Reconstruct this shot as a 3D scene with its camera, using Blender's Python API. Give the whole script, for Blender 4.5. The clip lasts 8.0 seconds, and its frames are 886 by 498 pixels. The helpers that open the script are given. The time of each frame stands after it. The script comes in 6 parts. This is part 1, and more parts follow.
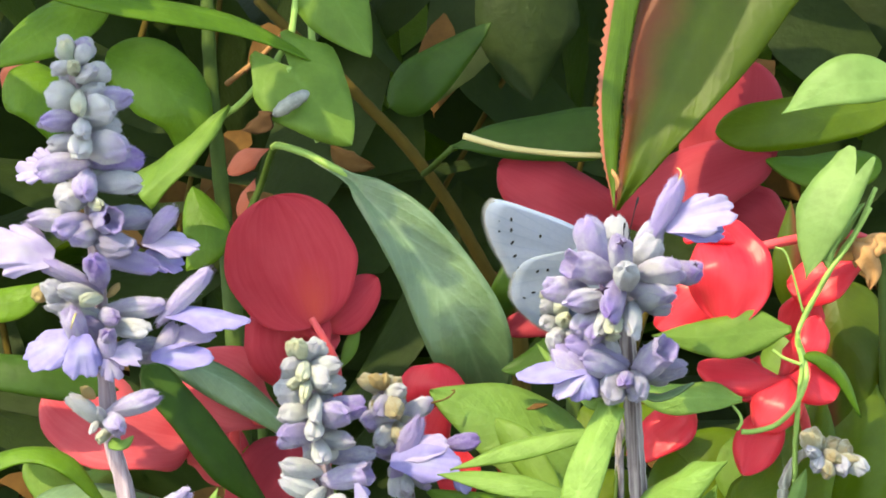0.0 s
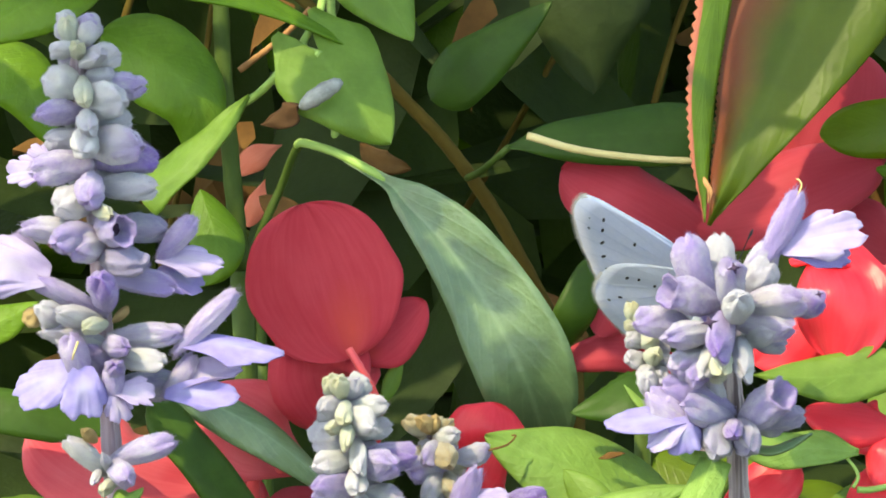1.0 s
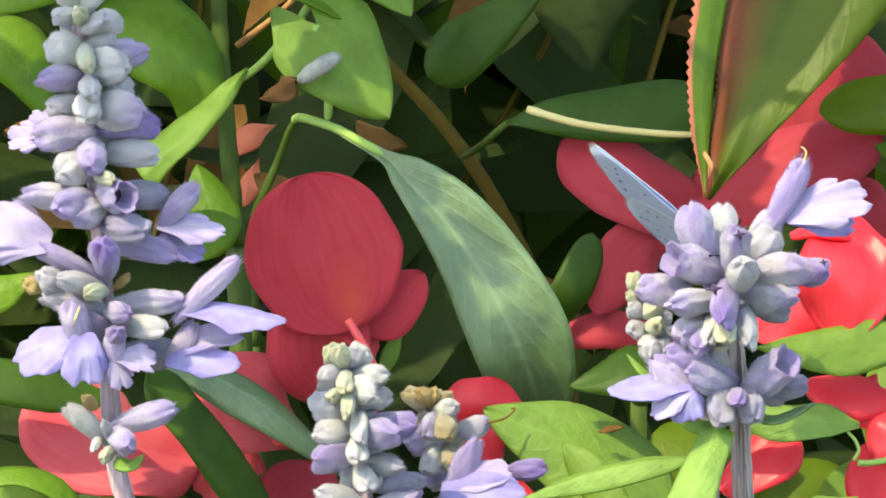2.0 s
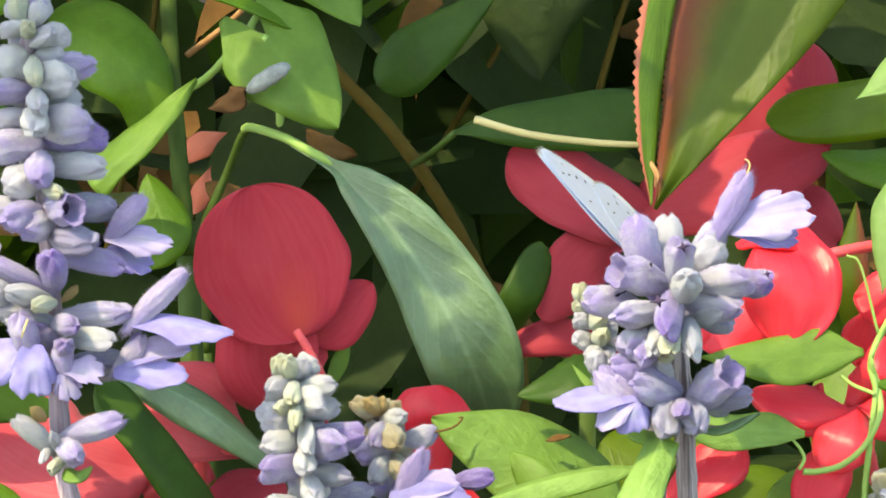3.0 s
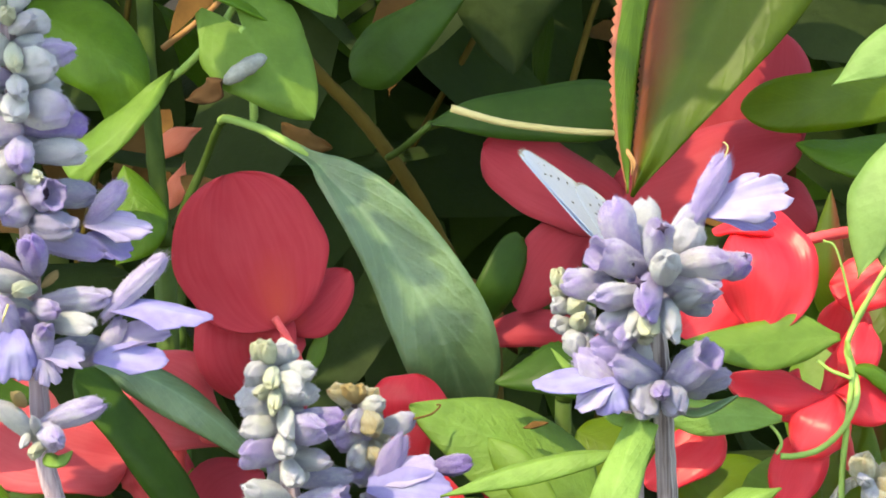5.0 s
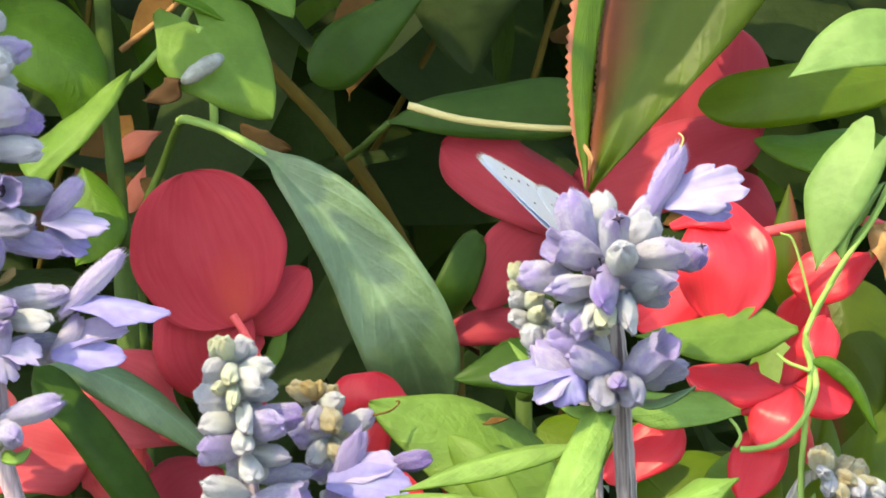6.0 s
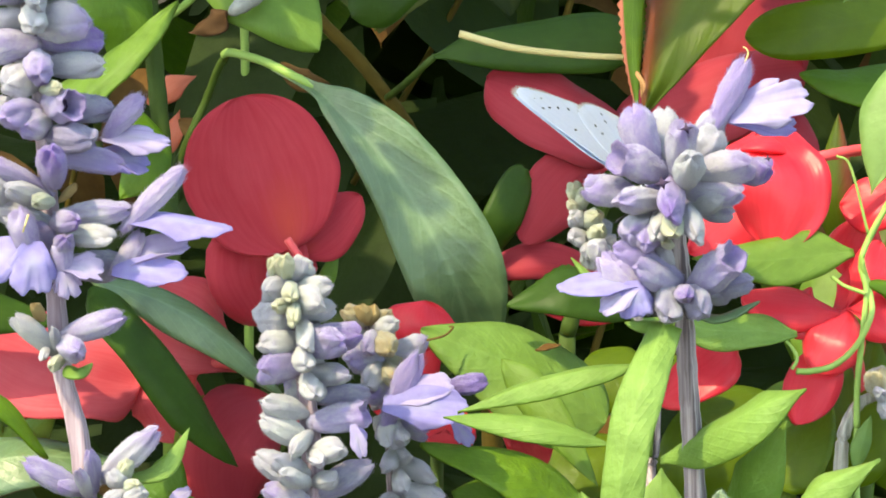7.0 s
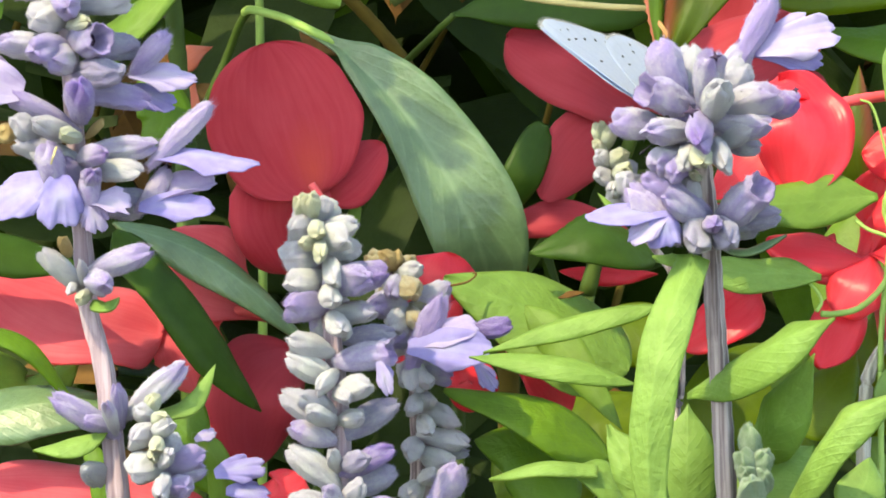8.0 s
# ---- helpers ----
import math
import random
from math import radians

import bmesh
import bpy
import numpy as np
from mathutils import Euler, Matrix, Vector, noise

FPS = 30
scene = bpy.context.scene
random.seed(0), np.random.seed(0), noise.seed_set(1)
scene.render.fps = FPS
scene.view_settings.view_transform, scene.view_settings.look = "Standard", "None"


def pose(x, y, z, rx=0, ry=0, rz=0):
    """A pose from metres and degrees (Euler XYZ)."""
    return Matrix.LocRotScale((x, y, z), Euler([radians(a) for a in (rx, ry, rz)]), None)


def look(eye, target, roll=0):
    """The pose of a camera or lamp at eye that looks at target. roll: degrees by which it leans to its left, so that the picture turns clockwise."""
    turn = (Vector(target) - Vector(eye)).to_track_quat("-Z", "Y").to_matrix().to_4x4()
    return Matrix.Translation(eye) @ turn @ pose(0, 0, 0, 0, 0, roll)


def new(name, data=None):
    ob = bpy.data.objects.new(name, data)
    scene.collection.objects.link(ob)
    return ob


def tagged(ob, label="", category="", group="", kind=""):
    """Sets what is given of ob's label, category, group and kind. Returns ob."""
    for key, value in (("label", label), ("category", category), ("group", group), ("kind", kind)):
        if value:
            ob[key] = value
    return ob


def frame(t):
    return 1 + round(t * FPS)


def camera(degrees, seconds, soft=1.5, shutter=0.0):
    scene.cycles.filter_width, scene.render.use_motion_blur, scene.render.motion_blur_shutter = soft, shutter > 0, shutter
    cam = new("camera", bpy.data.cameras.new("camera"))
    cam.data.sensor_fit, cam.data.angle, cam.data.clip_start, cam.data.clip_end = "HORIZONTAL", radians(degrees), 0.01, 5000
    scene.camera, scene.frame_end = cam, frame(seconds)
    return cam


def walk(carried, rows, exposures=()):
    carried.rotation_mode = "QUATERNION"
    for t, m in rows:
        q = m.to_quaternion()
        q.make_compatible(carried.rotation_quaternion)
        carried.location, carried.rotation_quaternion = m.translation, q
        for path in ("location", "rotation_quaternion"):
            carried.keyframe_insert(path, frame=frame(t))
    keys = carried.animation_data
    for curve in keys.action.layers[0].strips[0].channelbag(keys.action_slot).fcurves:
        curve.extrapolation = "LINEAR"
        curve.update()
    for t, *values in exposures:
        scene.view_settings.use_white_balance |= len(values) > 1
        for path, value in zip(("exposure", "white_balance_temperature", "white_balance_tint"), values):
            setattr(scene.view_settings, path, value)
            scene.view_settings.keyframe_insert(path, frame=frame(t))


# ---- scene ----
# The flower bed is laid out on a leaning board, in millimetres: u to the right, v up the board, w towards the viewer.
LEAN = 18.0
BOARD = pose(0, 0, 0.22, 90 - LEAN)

cam = camera(8, 8.0, soft=1.8)
PATH = [
    (0, 0.04285, 0.00559, 0.73848, -0.3704, 2.9466, -0.9496),
    (0.2, 0.03784, 0.00442, 0.67808, -0.2681, 2.8497, -0.7697),
    (0.3, 0.03259, 0.00704, 0.64897, -0.3638, 2.6242, -0.5836),
    (0.5, 0.02003, 0.01570, 0.62415, -0.9620, 1.8083, -0.4930),
    (1, 0.01037, 0.01055, 0.62644, -0.6520, 1.0816, -0.1876),
    (1.2, 0.00865, 0.00127, 0.62478, 0.0028, 0.9764, -0.0418),
    (2.3, 0.00089, -0.00090, 0.62581, 0.1178, 0.1302, 0.0503),
    (2.5, -0.00000, 0.00000, 0.62786, 0.0000, -0.0000, 0.0002),
    (3, 0.00684, 0.00377, 0.62820, -0.1924, 0.2875, -0.0100),
    (3.5, 0.01047, 0.00388, 0.62826, -0.1857, 0.4365, -0.0334),
    (4, 0.00325, 0.00237, 0.62896, -0.0541, -0.1347, -0.0225),
    (4.2, 0.00224, 0.00167, 0.62841, -0.0164, -0.1814, 0.0183),
    (5.3, 0.00299, -0.00648, 0.63096, 0.6103, -0.3900, -0.2896),
    (5.5, 0.00585, -0.00639, 0.63101, 0.6045, -0.2578, -0.5145),
    (6, 0.00591, -0.01190, 0.63054, 1.0775, -0.3687, -0.6128),
    (6.5, -0.00061, -0.02811, 0.62852, 2.1136, -0.8463, -0.6144),
    (7, -0.01880, -0.03724, 0.62868, 2.7150, -2.0957, -0.5976),
    (7.5, -0.01989, -0.05057, 0.62791, 3.6711, -2.1840, -0.6432),
    (8, -0.02857, -0.06784, 0.62654, 5.0105, -2.7421, -0.6393),
]
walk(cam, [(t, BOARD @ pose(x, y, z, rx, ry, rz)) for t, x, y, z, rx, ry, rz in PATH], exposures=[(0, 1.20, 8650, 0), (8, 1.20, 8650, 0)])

# ---- light ----
SUN = Vector((-0.42, 0.68, 0.60)).normalized()   # towards the sun, on the board
sun_dir = (BOARD.to_3x3() @ SUN).normalized()
world = bpy.data.worlds.new("sky")
scene.world = world
world.use_nodes = True
wn = world.node_tree
sky = wn.nodes.new("ShaderNodeTexSky")
sky.sky_type, sky.sun_disc = "NISHITA", False
sky.sun_elevation = math.asin(sun_dir.z)
sky.sun_rotation = math.atan2(sun_dir.x, sun_dir.y)
wn.links.new(sky.outputs[0], wn.nodes["Background"].inputs[0])
wn.nodes["Background"].inputs[1].default_value = 0.33
lamp = bpy.data.lights.new("sun", "SUN")
lamp.energy, lamp.angle, lamp.color = 2.75, radians(0.5), (1.0, 0.93, 0.76)
sun = new("sun", lamp)
sun.matrix_world = look(sun_dir * 5, (0, 0, 0))


# ---- materials ----
def nodes_of(name):
    m = bpy.data.materials.new(name)
    m.use_nodes = True
    t = m.node_tree
    return m, t, t.nodes, t.links, t.nodes["Principled BSDF"]


def noise_node(t, scale, detail=4.0, rough=0.55, coord="Object"):
    co = t.nodes.new("ShaderNodeTexCoord")
    n = t.nodes.new("ShaderNodeTexNoise")
    n.inputs["Scale"].default_value, n.inputs["Detail"].default_value = scale, detail
    n.inputs["Roughness"].default_value = rough
    t.links.new(co.outputs[coord], n.inputs["Vector"])
    return n


def ramp_node(t, source, stops):
    r = t.nodes.new("ShaderNodeValToRGB")
    while len(r.color_ramp.elements) < len(stops):
        r.color_ramp.elements.new(0.5)
    for e, (pos, col) in zip(r.color_ramp.elements, stops):
        e.position, e.color = pos, (*col, 1)
    t.links.new(source, r.inputs[0])
    return r


def mix_node(t, fac, a, b, blend="MIX"):
    m = t.nodes.new("ShaderNodeMix")
    m.data_type, m.blend_type = "RGBA", blend
    for value, k in ((fac, 0), (a, 6), (b, 7)):
        if isinstance(value, (int, float)):
            m.inputs[k].default_value = value
        elif isinstance(value, tuple):
            m.inputs[k].default_value = (*value, 1)
        else:
            t.links.new(value, m.inputs[k])
    return m.outputs[2]


def math_node(t, op, a, b=0.0):
    m = t.nodes.new("ShaderNodeMath")
    m.operation = op
    for value, k in ((a, 0), (b, 1)):
        if isinstance(value, (int, float)):
            m.inputs[k].default_value = value
        else:
            t.links.new(value, m.inputs[k])
    return m.outputs[0]


def bump_node(t, bsdf, height, strength, distance):
    b = t.nodes.new("ShaderNodeBump")
    b.inputs["Strength"].default_value, b.inputs["Distance"].default_value = strength, distance
    t.links.new(height, b.inputs["Height"])
    t.links.new(b.outputs[0], bsdf.inputs["Normal"])
    return b


def let_through(t, bsdf, colour, share):
    """Mixes light that passes through a thin blade into the surface."""
    tr = t.nodes.new("ShaderNodeBsdfTranslucent")
    mx = t.nodes.new("ShaderNodeMixShader")
    mx.inputs[0].default_value = share
    if isinstance(colour, tuple):
        tr.inputs[0].default_value = (*colour, 1)
    else:
        t.links.new(colour, tr.inputs[0])
    t.links.new(bsdf.outputs[0], mx.inputs[1])
    t.links.new(tr.outputs[0], mx.inputs[2])
    t.links.new(mx.outputs[0], t.nodes["Material Output"].inputs[0])


def leaf_material(name, dark, light, through_colour, rough=0.42, share=0.33, edge=None, veins=0.35, stain=0.25, gloss=0.30, mesh=0.09, bumps=0.5, pucker=0.22, rim_at=(0.72, 1.14)):
    m, t, n, l, b = nodes_of(name)
    uv = n.new("ShaderNodeUVMap")
    sep = n.new("ShaderNodeSeparateXYZ")
    l.new(uv.outputs[0], sep.inputs[0])
    x = math_node(t, "ABSOLUTE", math_node(t, "SUBTRACT", math_node(t, "MULTIPLY", sep.outputs[0], 2.0), 1.0))
    coarse = noise_node(t, 90, 3)
    fine = noise_node(t, 900, 5)
    info = n.new("ShaderNodeObjectInfo")
    tone = math_node(t, "ADD", math_node(t, "MULTIPLY", coarse.outputs[0], 0.9), math_node(t, "MULTIPLY", info.outputs["Random"], 0.25))
    col = ramp_node(t, tone, [(0.25, dark), (0.85, light)]).outputs[0]
    # side veins run forward from the midrib
    phase = math_node(t, "SUBTRACT", math_node(t, "MULTIPLY", sep.outputs[1], 11.0), math_node(t, "MULTIPLY", x, 3.2))
    wob = math_node(t, "ADD", phase, math_node(t, "MULTIPLY", coarse.outputs[0], 1.2))
    saw = math_node(t, "ABSOLUTE", math_node(t, "SUBTRACT", math_node(t, "FRACT", wob), 0.5))
    side = ramp_node(t, saw, [(0.0, (1, 1, 1)), (0.17, (0, 0, 0))]).outputs[0]
    mid = ramp_node(t, x, [(0.0, (1, 1, 1)), (0.09, (0, 0, 0))]).outputs[0]
    vein = math_node(t, "MULTIPLY", math_node(t, "MAXIMUM", mid, math_node(t, "MULTIPLY", side, 0.30)), veins)
    pale = tuple(min(1, c * 1.5 + 0.05) for c in light)
    col = mix_node(t, vein, col, pale)
    col = mix_node(t, math_node(t, "MULTIPLY", ramp_node(t, fine.outputs[0], [(0.35, (0, 0, 0)), (0.75, (1, 1, 1))]).outputs[0], stain), col, tuple(c * 0.7 for c in dark))
    blot = noise_node(t, 420, 3, 0.6)
    col = mix_node(t, math_node(t, "MULTIPLY", ramp_node(t, blot.outputs[0], [(0.46, (0, 0, 0)), (0.66, (1, 1, 1))]).outputs[0], 0.38), col, tuple(c * 0.62 for c in dark))
    if edge:
        rim = ramp_node(t, math_node(t, "ADD", sep.outputs[0], math_node(t, "MULTIPLY", coarse.outputs[0], 0.30)), [(rim_at[0], (0, 0, 0)), (rim_at[1], (1, 1, 1))])
        col = mix_node(t, math_node(t, "MULTIPLY", rim.outputs[0], 0.75), col, edge)
    l.new(col, b.inputs["Base Color"])
    b.inputs["Roughness"].default_value = rough
    b.inputs["Specular IOR Level"].default_value = gloss
    quilt = noise_node(t, 330, 2)
    net = n.new("ShaderNodeTexVoronoi")
    net.feature = "DISTANCE_TO_EDGE"
    net.inputs["Scale"].default_value = 1000
    l.new(n.new("ShaderNodeTexCoord").outputs["Object"], net.inputs["Vector"])
    cells = ramp_node(t, net.outputs["Distance"], [(0.0, (0, 0, 0)), (0.22, (1, 1, 1))])
    fine_h = math_node(t, "ADD", fine.outputs[0], math_node(t, "MULTIPLY", quilt.outputs[0], 0.8))
    h = math_node(t, "SUBTRACT", math_node(t, "ADD", fine_h, math_node(t, "MULTIPLY", cells.outputs[0], mesh)), math_node(t, "MULTIPLY", math_node(t, "MAXIMUM", mid, side), pucker))
    bump_node(t, b, h, bumps, 0.0004)
    let_through(t, b, mix_node(t, 0.75, col, through_colour), share)
    return m


def petal_material(name, deep, pale, through_colour, share=0.4, rough=0.6, streak=0.4, throat=None, spot=(0.5, 0.5), gloss=0.18, grain=160, bumps=0.25):
    m, t, n, l, b = nodes_of(name)
    uv = n.new("ShaderNodeUVMap")
    sep = n.new("ShaderNodeSeparateXYZ")
    l.new(uv.outputs[0], sep.inputs[0])
    st = n.new("ShaderNodeTexNoise")
    st.inputs["Scale"].default_value, st.inputs["Detail"].default_value = 1.0, 4
    vec = n.new("ShaderNodeCombineXYZ")
    l.new(math_node(t, "MULTIPLY", sep.outputs[0], 26.0), vec.inputs[0])
    l.new(math_node(t, "MULTIPLY", sep.outputs[1], 3.0), vec.inputs[1])
    l.new(vec.outputs[0], st.inputs["Vector"])
    coarse = noise_node(t, grain, 4)
    f = math_node(t, "ADD", math_node(t, "MULTIPLY", st.outputs[0], streak), math_node(t, "MULTIPLY", coarse.outputs[0], 1 - streak))
    col = ramp_node(t, f, [(0.3, deep), (0.72, pale)]).outputs[0]
    if throat:
        dx = math_node(t, "MULTIPLY", math_node(t, "SUBTRACT", sep.outputs[0], spot[0]), 1.6)
        dy = math_node(t, "SUBTRACT", sep.outputs[1], spot[1])
        far = math_node(t, "SQRT", math_node(t, "ADD", math_node(t, "MULTIPLY", dx, dx), math_node(t, "MULTIPLY", dy, dy)))
        blotch = ramp_node(t, math_node(t, "ADD", far, math_node(t, "MULTIPLY", st.outputs[0], 0.25)), [(0.12, (1, 1, 1)), (0.48, (0, 0, 0))])
        col = mix_node(t, math_node(t, "MULTIPLY", blotch.outputs[0], 0.8), col, throat)
    l.new(col, b.inputs["Base Color"])
    b.inputs["Roughness"].default_value = rough
    b.inputs["Specular IOR Level"].default_value = gloss
    b.inputs["Sheen Weight"].default_value = 0.08
    bump_node(t, b, math_node(t, "ADD", math_node(t, "MULTIPLY", st.outputs[0], 0.5), coarse.outputs[0]), bumps, 0.0003)
    let_through(t, b, mix_node(t, 0.7, col, through_colour), share)
    return m


def woolly_material(name, pale, tint, deep, tip):
    """Felted calyx: white wool over a tinted skin, deeper towards the mouth."""
    m, t, n, l, b = nodes_of(name)
    co = n.new("ShaderNodeTexCoord")
    sep = n.new("ShaderNodeSeparateXYZ")
    l.new(co.outputs["Generated"], sep.inputs[0])
    info = n.new("ShaderNodeObjectInfo")
    big = noise_node(t, 2.4, 4, coord="Generated")
    fine = noise_node(t, 11, 5, 0.75, coord="Generated")
    f = math_node(t, "ADD", math_node(t, "MULTIPLY", big.outputs[0], 0.8), math_node(t, "MULTIPLY", info.outputs["Random"], 0.45))
    f = math_node(t, "ADD", f, math_node(t, "MULTIPLY", math_node(t, "SUBTRACT", fine.outputs[0], 0.5), 0.9))
    col = ramp_node(t, f, [(0.40, pale), (0.58, tint), (0.80, deep)]).outputs[0]
    end = ramp_node(t, math_node(t, "ADD", sep.outputs[2], math_node(t, "MULTIPLY", math_node(t, "SUBTRACT", big.outputs[0], 0.5), 0.5)), [(0.62, (0, 0, 0)), (0.98, (1, 1, 1))])
    col = mix_node(t, math_node(t, "MULTIPLY", end.outputs[0], 0.9), col, tip)
    l.new(col, b.inputs["Base Color"])
    b.inputs["Roughness"].default_value = 0.85
    b.inputs["Specular IOR Level"].default_value = 0.2
    b.inputs["Sheen Weight"].default_value = 0.35
    b.inputs["Subsurface Weight"].default_value = 0.6
    b.inputs["Subsurface Radius"].default_value = (0.0018, 0.0016, 0.0021)
    bump_node(t, b, math_node(t, "ADD", fine.outputs[0], big.outputs[0]), 0.7, 0.0005)
    let_through(t, b, col, 0.22)
    return m


def skin_material(name, a, c, rough=0.6, scale=300, bump=0.3):
    m, t, n, l, b = nodes_of(name)
    k = noise_node(t, scale, 5, 0.65)
    k2 = noise_node(t, scale * 0.2, 3)
    f = math_node(t, "ADD", math_node(t, "MULTIPLY", k.outputs[0], 0.5), math_node(t, "MULTIPLY", k2.outputs[0], 0.5))
    l.new(ramp_node(t, f, [(0.3, a), (0.7, c)]).outputs[0], b.inputs["Base Color"])
    b.inputs["Roughness"].default_value = rough
    b.inputs["Specular IOR Level"].default_value = 0.2
    bump_node(t, b, k.outputs[0], bump, 0.0003)
    return m


def streak_material(name, a, c, d):
    """Fibrous stalk: long streaks along the height, fine down."""
    m, t, n, l, b = nodes_of(name)
    co = n.new("ShaderNodeTexCoord")
    mp = n.new("ShaderNodeMapping")
    mp.inputs["Scale"].default_value = (1900, 1900, 22)
    lean = n.new("ShaderNodeMapping")
    lean.inputs["Rotation"].default_value = (radians(LEAN), 0, 0)
    l.new(co.outputs["Object"], lean.inputs[0])
    l.new(lean.outputs[0], mp.inputs[0])
    k = n.new("ShaderNodeTexNoise")
    k.inputs["Scale"].default_value, k.inputs["Detail"].default_value = 1.0, 4
    l.new(mp.outputs[0], k.inputs["Vector"])
    k2 = noise_node(t, 240, 3)
    col = ramp_node(t, k.outputs[0], [(0.38, a), (0.50, d), (0.62, c)]).outputs[0]
    col = mix_node(t, math_node(t, "MULTIPLY", k2.outputs[0], 0.2), col, c)
    l.new(col, b.inputs["Base Color"])
    b.inputs["Roughness"].default_value = 0.75
    b.inputs["Specular IOR Level"].default_value = 0.2
    b.inputs["Sheen Weight"].default_value = 0.3
    bump_node(t, b, k.outputs[0], 0.6, 0.0003)
    return m


